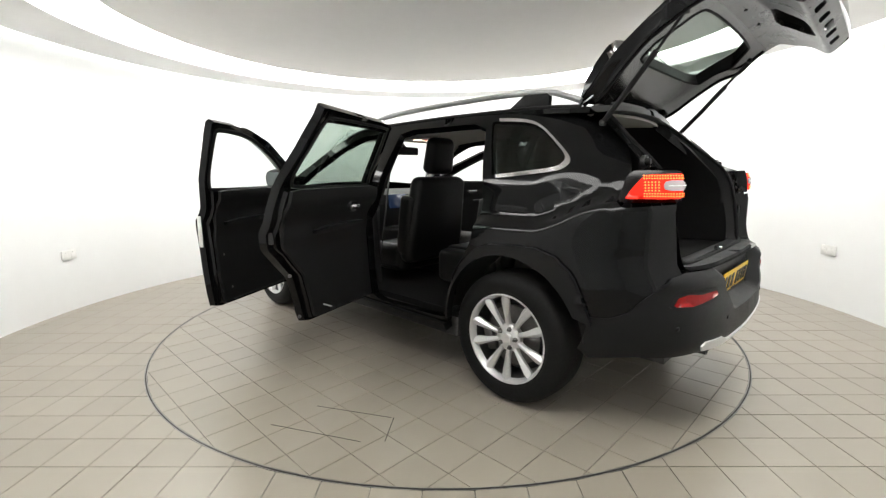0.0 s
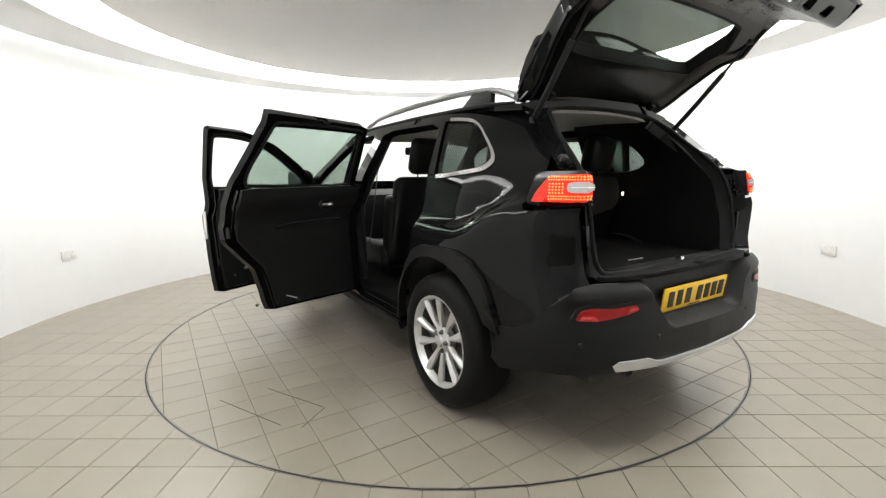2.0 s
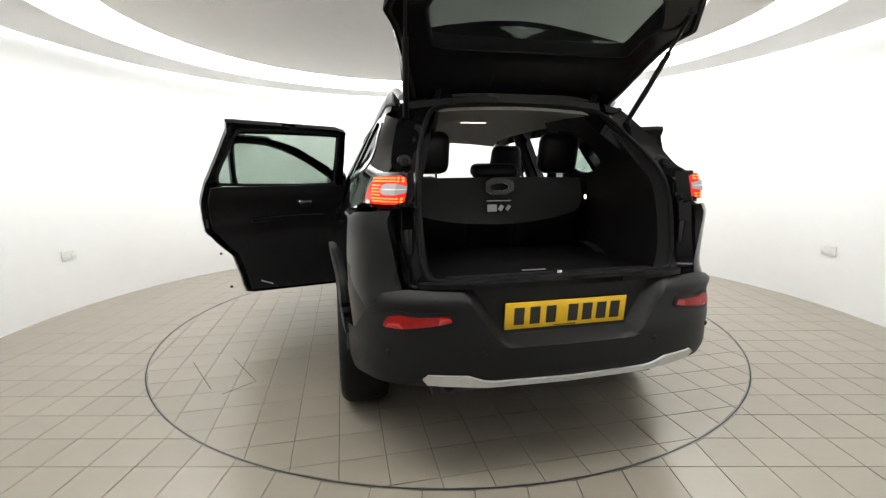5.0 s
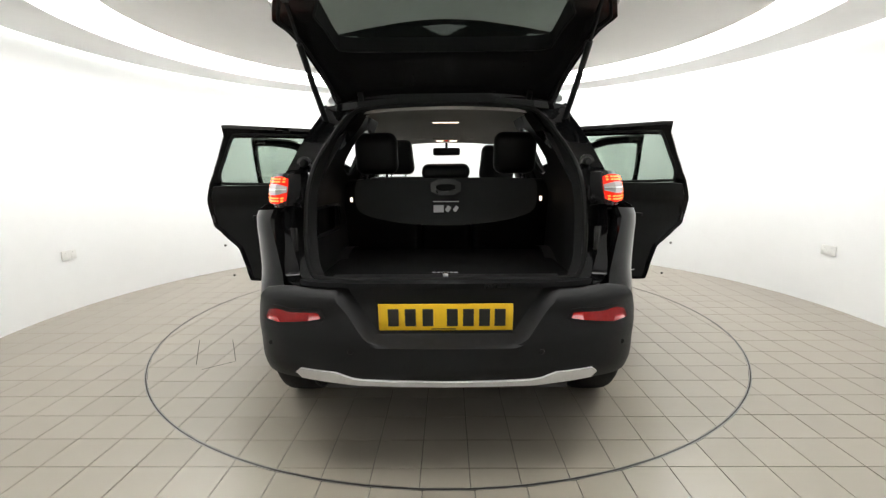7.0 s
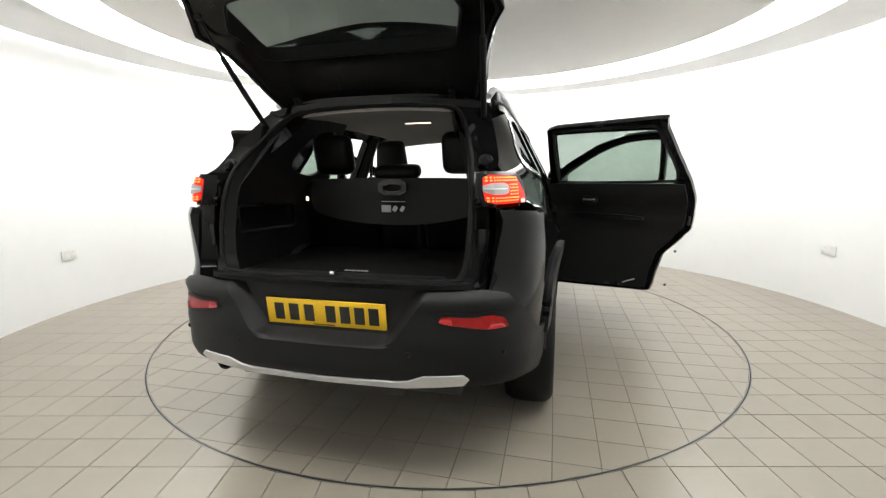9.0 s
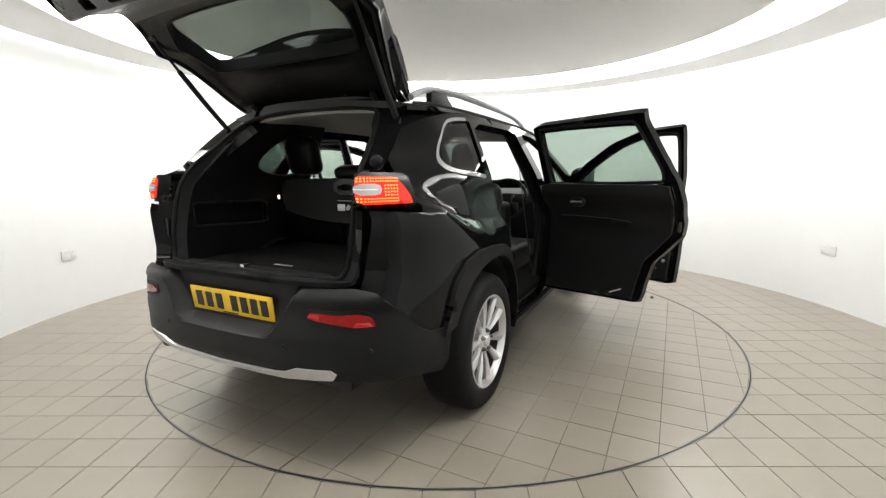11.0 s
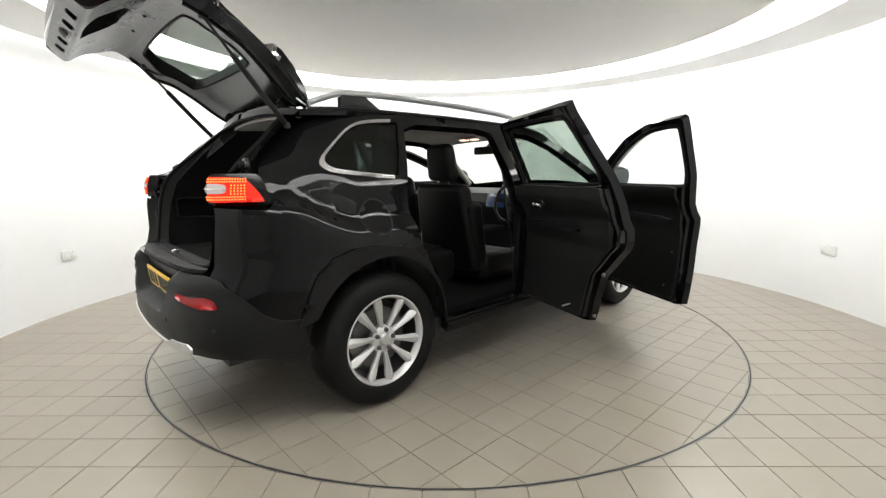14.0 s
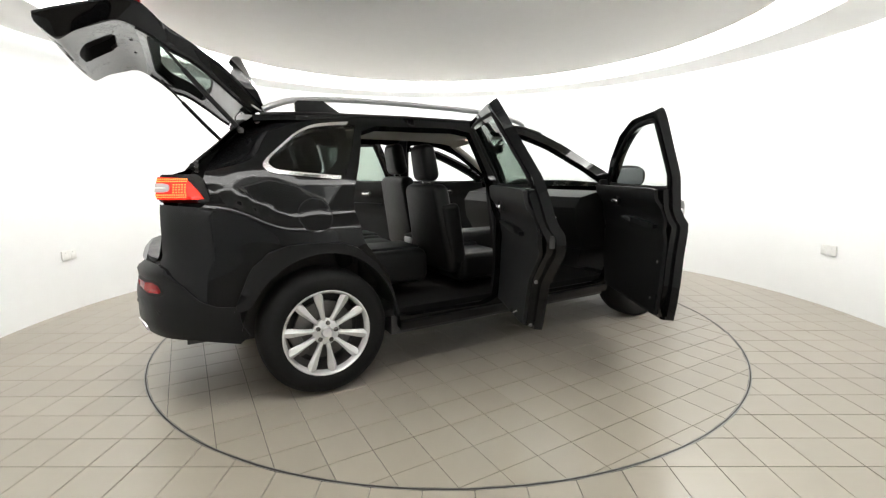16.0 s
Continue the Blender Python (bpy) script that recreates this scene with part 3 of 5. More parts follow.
part("roof", sheet([(-1, -1.54), (1, -1.54), (1, 0.46), (-1, 0.46)], roof, step=0.08, thick=0.03, out=(0, 0, 1)), M_PAINT, car)
part("headliner", sheet([(-0.86, -1.50), (0.86, -1.50), (0.86, 0.42), (-0.86, 0.42)], lambda u, y: roof(u, y, 0.042), step=0.1, thick=0.015, out=(0, 0, 1)), M_LINER, car, "pale grey fabric headliner")
for sgn in (1, -1):
    path = spline([(sgn * 0.555, -1.48, 1.572), (sgn * 0.56, -1.41, 1.602), (sgn * 0.56, -1.29, 1.634), (sgn * 0.56, -1.0, 1.652), (sgn * 0.56, -0.5, 1.652), (sgn * 0.56, 0.0, 1.635),
                   (sgn * 0.55, 0.25, 1.60), (sgn * 0.54, 0.36, 1.565)], 5)
    edge = [(sgn * (side_x(float(np.interp(y, ROOF_Y, ROOF_E))) - 0.002 - 0.105 * drawn_in(y)), y, float(np.interp(y, ROOF_Y, ROOF_E)) + 0.002) for y in np.linspace(-1.5, 0.44, 30)]
    part("roof_moulding", tube(edge, 0.010, 8), M_TRIM, car, "black roof edge moulding")
    rail = part("roof_rail", tube(path, 0.020, 10, 0.8), M_SILVER, car, "satin silver roof rail")
    for y0, y1 in ((-1.31, -1.14),):
        bm = rounded_box(sgn * 0.56 - 0.018, sgn * 0.56 + 0.018, y0, y1, 1.56, 1.638, 0.01)
        for v in bm.verts:
            if v.co.z < 1.6 and v.co.y > -1.22:
                v.co.y += 0.09
        ob = part("rail_foot", bm, M_CLAD, rail)

# front of the car: screen, bonnet, plain nose
part("windscreen", sheet([(-1, 0), (1, 0), (1, 1), (-1, 1)], lambda u, v: (u * (0.62 + 0.13 * v), 0.47 + 0.72 * v + 0.10 * (1 - u * u), 1.57 - 0.47 * v), step=0.1, thick=0.005, out=(0, 1, 1)), G_CLEAR, car, "clear windscreen glass")
part("bonnet", sheet([(-1, 1.18), (1, 1.18), (1, 2.16), (-1, 2.16)], lambda u, y: (u * float(np.interp(y, (1.18, 1.6, 2.0, 2.16), (0.83, 0.83, 0.77, 0.70))), y + 0.1 * (1 - u * u), float(np.interp(y, (1.18, 1.6, 2.0, 2.16), (1.10, 1.07, 0.99, 0.93))) + 0.05 * (1 - u * u)), step=0.09, thick=0.02, out=(0, 0, 1)), M_PAINT, car)
send = float(PS[-1])
nose = [at_side(1.9, 0.30), at_side(2.05, 0.62), at_side(2.05, 0.955), (send, 0.93), (send, 0.30)]
for sgn in (1, -1):
    part("front_bumper", sheet(nose, lambda s, z: skin(s * sgn, z), step=0.08, thick=0.03, out=lambda p: Vector((p.x, p.y - 1.0, 0))), M_PAINT, car)
bm = bmesh.new()
box(bm, -0.80, 0.80, -0.86, 1.0, 0.24, 0.36)
box(bm, -0.52, 0.52, -1.95, -0.86, 0.30, 0.42)
box(bm, -0.52, 0.52, 1.0, 2.15, 0.24, 0.40)
part("underbody", bm, M_IRON, car, smooth=False)

# ---- rear bumper ----


def bumper(s, z):
    p = skin(s, z)
    x = abs(p.x)
    half = 0.30 + (z - 0.59) * 0.70
    k = max(0.0, min(1.0, (z - 0.565) / 0.035)) * max(0.0, min(1.0, (half - x) / 0.05))
    k = k * k * (3 - 2 * k)
    lip = math.exp(-((z - 0.745) / 0.028) ** 2) * 0.018 + math.exp(-((z - 0.60) / 0.05) ** 2) * 0.006
    n = Vector((p.x * 0.3, -0.6, 0)).normalized()
    flat = Vector((p.x, -2.086 - (0.72 - z) * 0.14, z))
    return (p + n * (lip + 0.009)).lerp(flat, k)


def tailward(p):
    return Vector((p.x if abs(p.x) > 0.6 else 0.0, -1.0 if p.y < -1.95 else -0.2, 0))


RECESS = []
for e in (1, -1):
    for d in (0.0, 0.017, 0.034, 0.051):
        RECESS.append([at_rear(e * (0.30 + (z - 0.59) * 0.70 - d), z) for z in np.linspace(0.604, 0.78, 9)])
for z in (0.567, 0.578, 0.589, 0.601):
    RECESS.append([at_rear(x, z) for x in np.linspace(-0.29, 0.29, 20)])
half = [(0.0, 0.785), at_rear(0.40, 0.785), at_rear(0.62, 0.785)] + S((-2.035, 0.785), (-2.0, 0.77), (-1.93, 0.68), (-1.86, 0.605), (-1.79, 0.57), (-1.70, 0.562), (-1.655, 0.40), (-1.70, 0.36), (-1.9, 0.405)) + [at_rear(0.60, 0.42), at_rear(0.3, 0.405), (0.0, 0.405)]
part("rear_bumper", sheet(both(half), bumper, step=0.022, thick=0.02, out=tailward, lines=RECESS), M_CLAD, car, "grained black plastic rear bumper")
half = [(0.0, 0.436), at_rear(0.32, 0.440), at_rear(0.36, 0.447), at_rear(0.42, 0.472), at_rear(0.565, 0.477), at_rear(0.585, 0.458), at_rear(0.565, 0.432), at_rear(0.42, 0.420), at_rear(0.34, 0.412), (0.0, 0.412)]
part("skid_plate", sheet(both(half), lambda s, z: bumper(s, z) + Vector((0, -0.007, -0.005)), step=0.03, thick=0.012, out=outward), M_SILVER, car, "satin silver bumper skid strip")
tip = lathe([(0.027, 0), (0.031, 0), (0.032, 0.006), (0.032, 0.16), (0.027, 0.16), (0.027, 0)], 24)
for v in tip.verts:
    v.co.z *= 0.75
part("exhaust_tip", moved(tip, pose(-0.485, -2.118, 0.412, 0, 0, 90)), M_IRON, car, "dark oval exhaust pipe")
# black disc across the pipe stands for the shade inside it
part("exhaust_bore", moved(lathe([(0.0, 0.01), (0.021, 0.01)], 24), pose(-0.485, -2.118, 0.412, 0, 0, 90)), M_HOLLOW_SHADE, car)
for sgn in (1, -1):
    lens = rounded([at_rear(0.472, 0.674), at_rear(0.52, 0.664), at_rear(0.59, 0.654), at_rear(0.65, 0.645), at_rear(0.722, 0.648), at_rear(0.705, 0.684), at_rear(0.665, 0.698), at_rear(0.60, 0.690), at_rear(0.485, 0.697)], 1, 0.12)
    r = part("bumper_reflector", sheet([(s * sgn, z) for s, z in lens], lambda s, z: bumper(s, z) + Vector((0, -0.008, 0)), step=0.025, thick=0.02, out=outward), M_RED, car, "red bumper fog lamp")
    bez = grown(lens, 0.014)
    part("bezel", sheet([(s * sgn, z) for s, z in bez], lambda s, z: bumper(s, z) + Vector((0, -0.004, 0)), step=0.025, thick=0.02, out=outward), M_TRIM, r)
    for sx in (0.36, 0.70):
        part("parking_sensor", moved(lathe([(0, 0.004), (0.009, 0.003), (0.011, 0), (0.011, -0.01)], 16), Matrix.Translation(bumper(at_rear(sx, 0.55)[0], 0.55).reflect(Vector((1, 0, 0))) if sgn < 0 else bumper(at_rear(sx, 0.55)[0], 0.55)) @ pose(0, 0, 0, 0, 0, -90)), M_TRIM, car)

# registration plate: its characters are plain bars
plate = part("number_plate", moved(rounded_box(-0.26, 0.26, -0.004, 0.004, -0.0555, 0.0555, 0.003), pose(0, -2.104, 0.668, 7)), M_PLATE, car, "yellow rear number plate with dark bars")
for i, x in enumerate((-0.192, -0.126, -0.058, 0.036, 0.098, 0.160, 0.220)):
    bm = rounded_box(x - 0.021 - 0.01, x + 0.021 - 0.01, -0.0065, -0.003, -0.036, 0.036, 0.001, 1)
    part("bar", moved(bm, pose(0, -2.104, 0.668, 7)), M_INK, plate)
bm = rounded_box(-0.055, 0.04, -0.0062, -0.003, -0.050, -0.046, 0.0008, 1)
part("bar", moved(bm, pose(0, -2.104, 0.668, 7)), M_INK, plate)

# tail lamps: each wraps the corner in its own plan
LAMP = spline([(0.606, -1.955), (0.628, -1.990), (0.650, -2.004), (0.676, -1.984), (0.707, -1.930), (0.736, -1.862), (0.760, -1.795), (0.795, -1.765)], 8)
LAMP_S = np.concatenate([[0], np.cumsum([(q - p).length for p, q in zip(LAMP, LAMP[1:])])])


def lamp_at(y):
    """Metres along the lamp's plan, past its rear corner, at which it lies at y."""
    k = min(range(len(LAMP)), key=lambda i: LAMP[i].y)
    return float(np.interp(y, [p.y for p in LAMP[k:]], LAMP_S[k:]))


def lamp_surface(sgn, off):
    def place(a, z):
        x, y = float(np.interp(a, LAMP_S, [p.x for p in LAMP])), float(np.interp(a, LAMP_S, [p.y for p in LAMP]))
        b = a + 0.004
        d = Vector((float(np.interp(b, LAMP_S, [p.x for p in LAMP])) - x, float(np.interp(b, LAMP_S, [p.y for p in LAMP])) - y))
        n = Vector((d.y, -d.x)).normalized() if d.length > 1e-6 else Vector((1, 0))
        t = (z - 1.10) / 0.11
        bulge = 0.008 * (1 - (2 * t - 1) ** 2)
        return Vector((sgn * (x - 0.014 * t + n.x * (off + bulge)), y + 0.014 * t + n.y * (off + bulge), z))
    return place


for sgn in (1, -1):
    def facing(p, sgn=sgn):
        return Vector((p.x - sgn * 0.5, p.y + 1.75, 0.1))
    a0, a1 = 0.052, lamp_at(-1.822)
    a2 = lamp_at(-1.868)
    outline = rounded([(a0, 1.103), (a1 + 0.012, 1.100), (a1 - 0.006, 1.130), (a2 - 0.004, 1.186), (a2 - 0.03, 1.204), (a0, 1.210)], 1, 0.10)
    lamp = part("tail_lamp", sheet(outline, lamp_surface(sgn, 0.010), step=0.02, thick=0.02, out=facing), M_RED_LIT, car, "lit red tail lamp with clear centre")
    shell = rounded([(0.0, 1.088), (a1 + 0.045, 1.084), (a1 + 0.03, 1.125), (a2 + 0.05, 1.20), (a2 + 0.02, 1.222), (0.0, 1.222)], 1, 0.08)
    part("lamp_housing", sheet(shell, lamp_surface(sgn, -0.002), step=0.025, thick=0.03, out=facing), M_TRIM_GLOSS, lamp, "glossy black lamp surround")
    part("lamp_side", sheet([(0.0, 1.092), (0.049, 1.092), (0.049, 1.218), (0.0, 1.218)], lamp_surface(sgn, 0.013), step=0.02, thick=0.03, out=facing), M_TRIM, lamp)
    wide = a2 - a0

    def cell(u0, u1, z0, z1):
        return rounded([(a0 + wide * u0, z0), (a0 + wide * u1, z0), (a0 + wide * u1, z1), (a0 + wide * u0, z1)], 1)
    part("clear_lens", sheet(rounded([(a0 + 0.003, 1.137), (a0 + wide * 0.44, 1.137), (a0 + wide * 0.50, 1.157), (a0 + wide * 0.44, 1.180), (a0 + 0.003, 1.180)], 1), lamp_surface(sgn, 0.016), step=0.02, thick=0.006, out=facing), M_CLEAR, lamp, "clear reversing lens")
    part("lens_divider", sheet(cell(0.03, 0.40, 1.156, 1.161), lamp_surface(sgn, 0.0185), step=0.03, thick=0.004, out=facing), M_SILVER, lamp)
    # small lit cells in a ring round the clear centre
    for z0 in (1.110, 1.121, 1.186, 1.197):
        for k in range(16):
            part("led", sheet(cell(0.04 + k * 0.056, 0.072 + k * 0.056, z0, z0 + 0.006), lamp_surface(sgn, 0.0115), step=0.03, thick=0.003, out=facing), M_AMBER_LIT, lamp)
    for k in range(5):
        for z0 in (1.134, 1.146, 1.158, 1.170):
            part("led", sheet(cell(0.57 + k * 0.072, 0.605 + k * 0.072, z0, z0 + 0.006), lamp_surface(sgn, 0.0115), step=0.03, thick=0.003, out=facing), M_AMBER_LIT, lamp)

# ---- tailgate opening: painted channel, sill and seal ----
def ring_loop(pts):
    """Right half from the bottom centre up to the top centre, mirrored into a whole loop."""
    r = spline(pts, 4)
    return r + [Vector((-p.x, p.y, p.z)) for p in reversed(r[1:-1])]


o_loop = ring_loop([(0, -2.13, 0.79), (0.45, -2.11, 0.79), (0.625, -2.04, 0.80), (0.64, -2.005, 0.95), (0.64, -1.985, 1.10), (0.64, -1.965, 1.205), (0.655, -1.85, 1.255), (0.63, -1.74, 1.36), (0.59, -1.62, 1.47), (0.55, -1.53, 1.54), (0.3, -1.555, 1.585), (0, -1.56, 1.59)])
m_loop = ring_loop([(0, -2.06, 0.772), (0.45, -2.05, 0.772), (0.58, -2.00, 0.79), (0.60, -1.95, 0.95), (0.60, -1.92, 1.10), (0.59, -1.87, 1.20), (0.58, -1.82, 1.27), (0.545, -1.71, 1.36), (0.51, -1.61, 1.45), (0.44, -1.53, 1.525), (0.25, -1.55, 1.545), (0, -1.555, 1.55)])
i_loop = ring_loop([(0, -2.03, 0.80), (0.45, -2.02, 0.80), (0.545, -1.99, 0.825), (0.565, -1.97, 0.95), (0.565, -1.94, 1.10), (0.555, -1.90, 1.20), (0.54, -1.83, 1.28), (0.505, -1.72, 1.375), (0.465, -1.63, 1.46), (0.40, -1.56, 1.52), (0.22, -1.575, 1.535), (0, -1.58, 1.54)])
f_loop = ring_loop([(0, -1.98, 0.79), (0.43, -1.97, 0.79), (0.515, -1.94, 0.82), (0.535, -1.92, 0.95), (0.54, -1.88, 1.10), (0.53, -1.84, 1.20), (0.51, -1.77, 1.28), (0.47, -1.66, 1.375), (0.435, -1.57, 1.45), (0.37, -1.50, 1.505), (0.2, -1.51, 1.52), (0, -1.515, 1.525)])
part("tailgate_opening", loft([o_loop, m_loop, i_loop], True), M_PAINT, car)
part("door_seal", tube(i_loop, 0.011, 8, closed=True), M_RUBBER, car, "black rubber tailgate seal")
part("opening_trim", loft([i_loop, f_loop], True), M_TRIM, car)
part("latch_striker", rounded_box(-0.012, 0.012, -2.035, -2.0, 0.80, 0.825, 0.004), M_CHROME, car, "bright steel latch striker")
part("loading_sill", rounded_box(-0.46, 0.46, -2.01, -1.955, 0.795, 0.806, 0.004), M_TRIM, car)
half = [(0.0, -2.105), (0.35, -2.095), (0.48, -2.075), (0.56, -2.045), (0.585, -2.02), (0.56, -2.01), (0.45, -2.02), (0.0, -2.03)]
part("bumper_step", sheet(both(half), lambda x, y: (x, y, 0.800), step=0.05, thick=0.02, out=(0, 0, 1)), M_CLAD, car, "grained black bumper top step")

# rubber stops, brackets and bolts in the channel beside the opening
for sgn in (1, -1):
    stop = part("bump_stop", moved(lathe([(0.0, 0.022), (0.012, 0.022), (0.017, 0.016), (0.019, 0.0), (0.026, -0.004), (0.026, -0.02)], 16), pose(sgn * 0.600, -1.835, 1.262, 0, 0, -90)), M_RUBBER, car, "black rubber bump stop")
    part("collar", moved(lathe([(0.020, 0.002), (0.030, 0.002), (0.030, -0.016), (0.020, -0.016)], 16), pose(sgn * 0.600, -1.835, 1.262, 0, 0, -90)), M_TRIM_GREY, stop)
    bracket = part("channel_bracket", moved(rounded_box(-0.022, 0.022, -0.012, 0.012, -0.032, 0.032, 0.006), pose(sgn * 0.598, -1.935, 1.135)), M_TRIM_GLOSS, car)
    for z in (1.118, 1.152):
        part("bolt", moved(lathe([(0.0, 0.006), (0.005, 0.006), (0.007, 0.0), (0.007, -0.008)], 10), pose(sgn * 0.598, -1.947, z, 0, 0, -90)), M_DISC, bracket)
    part("channel_plate", moved(rounded_box(-0.016, 0.016, -0.008, 0.008, -0.05, 0.05, 0.005), pose(sgn * 0.612, -1.972, 0.955)), M_TRIM_GLOSS, car)

# ---- load space ----
part("boot_floor", rounded_box(-0.56, 0.56, -1.975, -1.08, 0.70, 0.775, 0.008), M_CARPET, car, "black carpeted boot floor")
for i in range(6):
    part("badge_bar", rounded_box(-0.062 + i * 0.02, -0.046 + i * 0.02, -1.80, -1.785, 0.7755, 0.778, 0.0008, 1), M_PRINT, car)
for sgn in (1, -1):
    def trim_x(y, z):
        return 0.575 + 0.05 * min(1, max(0, (-y - 1.0))) * 0 - max(0.0, z - 1.12) * 0.42 - 0.03 * max(0, (-1.6 - y) / 0.4)

    def cargo(y, z, d=0.0):
        return (sgn * (trim_x(y, z) + d), y, z)
    outer = [(-1.93, 0.77), (-1.93, 1.0), (-1.86, 1.17), (-1.70, 1.36), (-1.55, 1.50), (-0.98, 1.54), (-1.06, 0.77)]
    win = rounded([(-1.50, 1.24), (-1.10, 1.19), (-1.02, 1.47), (-1.25, 1.46), (-1.40, 1.38)], 2)
    pocket = rounded([(-1.865, 0.95), (-1.37, 0.93), (-1.37, 1.06), (-1.865, 1.075)], 1, 0.08)
    part("boot_side_trim", sheet(outer, cargo, [win] + ([pocket] if sgn < 0 else []), 0.06, 0.02, (-sgn, 0, 0)), M_TRIM, car)
    if sgn < 0:
        part("side_pocket", sheet(grown(pocket, 0.01), lambda y, z: cargo(y, z, 0.05), [], 0.06, 0.01, (-sgn, 0, 0)), M_CARPET, car)
        part("pocket_rim", tube([cargo(y, z, -0.004) for y, z in pocket], 0.008, 6, closed=True), M_TRIM_GREY, car)
    # no lamp: an added glowing box imitates the bright room through a gap
    part("tie_down", rounded_box(sgn * 0.515 - 0.006, sgn * 0.515 + 0.006, -1.322, -1.312, 1.068, 1.092, 0.003), M_WARM_GLOW, car, "small glowing patch for a bright see-through gap")
    strutpath = [(sgn * 0.600, -1.955, 1.872), (sgn * 0.588, -1.845, 1.738), (sgn * 0.573, -1.725, 1.595), (sgn * 0.556, -1.60, 1.455)]
    strut = part("gas_strut", merged(tube(strutpath[1:], 0.013, 10), tube(strutpath[:2], 0.007, 8)), M_TRIM, car, "black gas strut holding the tailgate")
    for p in (strutpath[0], strutpath[-1]):
        part("ball_joint", rounded_box(p[0] - 0.014, p[0] + 0.014, p[1] - 0.014, p[1] + 0.014, p[2] - 0.014, p[2] + 0.014, 0.006), M_IRON, strut)

# pulled load cover hanging behind the rear seats
cover = rounded([(-0.50, 1.17), (-0.47, 1.195), (0.47, 1.195), (0.50, 1.17), (0.50, 1.02), (0.40, 0.975), (0.2, 0.94), (0, 0.93), (-0.2, 0.94), (-0.40, 0.975), (-0.50, 1.02)], 2)
lc = part("load_cover", sheet(cover, lambda x, z: (x, -1.27 - (1.19 - z) * 0.12 + 0.02 * math.cos(x * 5), z), step=0.06, thick=0.012, out=(0, -1, 0)), M_COVER, car, "dark grey load cover with printed warning")
grip = rounded([(-0.082, 1.10), (0.082, 1.10), (0.082, 1.188), (-0.082, 1.188)], 1)
part("grip", sheet(grip, lambda x, z: (x, -1.305, z), [rounded([(-0.055, 1.122), (0.055, 1.122), (0.055, 1.16), (-0.055, 1.16)], 1)], 0.05, 0.02, (0, -1, 0)), M_TRIM_GREY, lc, "moulded pull grip")
part("bar", rounded_box(-0.07, 0.072, -1.292, -1.286, 1.062, 1.067, 0.001, 1), M_PRINT, lc)
for i, (x, w, h) in enumerate(((-0.04, 0.028, 0.02), (0.012, 0.012, 0.016), (0.055, 0.01, 0.016))):
    bm = rounded_box(-w, w, -0.003, 0.003, -h, h, 0.002, 1)
    part("printed_mark", moved(bm, pose(x, -1.294, 1.025, 0, 35 if i else 0)), M_PRINT, lc)


# ---- raised tailgate ----
# side profiles of its two skins as they stand raised, from the hinge to the lower edge, with half widths
G_OUT = spline([(-1.478, 1.575), (-1.56, 1.663), (-1.66, 1.762), (-1.80, 1.853), (-1.90, 1.907), (-1.95, 1.952), (-1.995, 1.988), (-2.07, 1.998), (-2.15, 1.985), (-2.28, 1.952), (-2.395, 1.918)], 6)
G_IN = spline([(-1.503, 1.556), (-1.585, 1.604), (-1.69, 1.690), (-1.805, 1.775), (-1.895, 1.812), (-1.965, 1.868), (-2.04, 1.912), (-2.12, 1.930), (-2.24, 1.882), (-2.335, 1.838), (-2.405, 1.895)], 6)
W_OUT = (0.545, 0.565, 0.600, 0.642, 0.680, 0.692, 0.692, 0.682, 0.662, 0.622, 0.585)
W_IN = (0.525, 0.550, 0.590, 0.640, 0.688, 0.655, 0.615, 0.580, 0.550, 0.530, 0.540)


def gate_point(line, u, d, inset=0.0):
    """u: -1 to 1 across, d: 0 at the hinge to 10 at the lower edge."""
    k = max(0.0, min(59.999, d * 6))
    i = int(k)
    q = line[i].lerp(line[i + 1], k - i)
    n = (line[min(60, i + 2)] - line[max(0, i - 2)]).normalized()
    outer = line is G_OUT
    w = float(np.interp(d, range(11), W_OUT if outer else W_IN)) - inset
    rise = (0.052 if outer else float(np.interp(d, (0, 2, 5, 7, 10), (0.012, 0.045, 0.040, 0.022, 0.0)))) * min(1.0, 0.3 + d / 3)
    k = rise * (1 - abs(u) ** 2.4)
    return Vector((u * w, q.x + n.y * k, q.y - n.x * k))


def gate_out(p):
    return Vector((0, 0.35, 1))


def gate_in(p):
    return Vector((0, -0.35, -1))


APERTURE = rounded([(-0.74, 2.25), (0.74, 2.25), (0.78, 2.7), (0.74, 5.1), (0.66, 5.55), (-0.66, 5.55), (-0.74, 5.1), (-0.78, 2.7)], 2)
gate = part("tailgate", sheet([(-1, 0), (1, 0), (1, 10), (-1, 10)], lambda u, d: gate_point(G_OUT, u, d), [[(-0.84, 1.9), (0.84, 1.9), (0.80, 5.7), (-0.80, 5.7)]], 0.14, 0.010, gate_out), M_PAINT, car, "raised glossy black tailgate")
part("gate_glass", sheet([(-0.88, 1.8), (0.88, 1.8), (0.84, 5.8), (-0.84, 5.8)], lambda u, d: gate_point(G_OUT, u, d) - Vector((0, 0.004, 0.012)), step=0.2, thick=0.004, out=gate_out), G_GATE, gate, "grey tinted rear window")
part("gate_upper_trim", sheet([(-1, 0.05), (1, 0.05), (1, 6.0), (-1, 6.0)], lambda u, d: gate_point(G_IN, u, d, 0.012), [APERTURE], 0.13, 0.012, gate_in), M_TRIM_GLOSS, gate, "black inner window frame")
rows = []
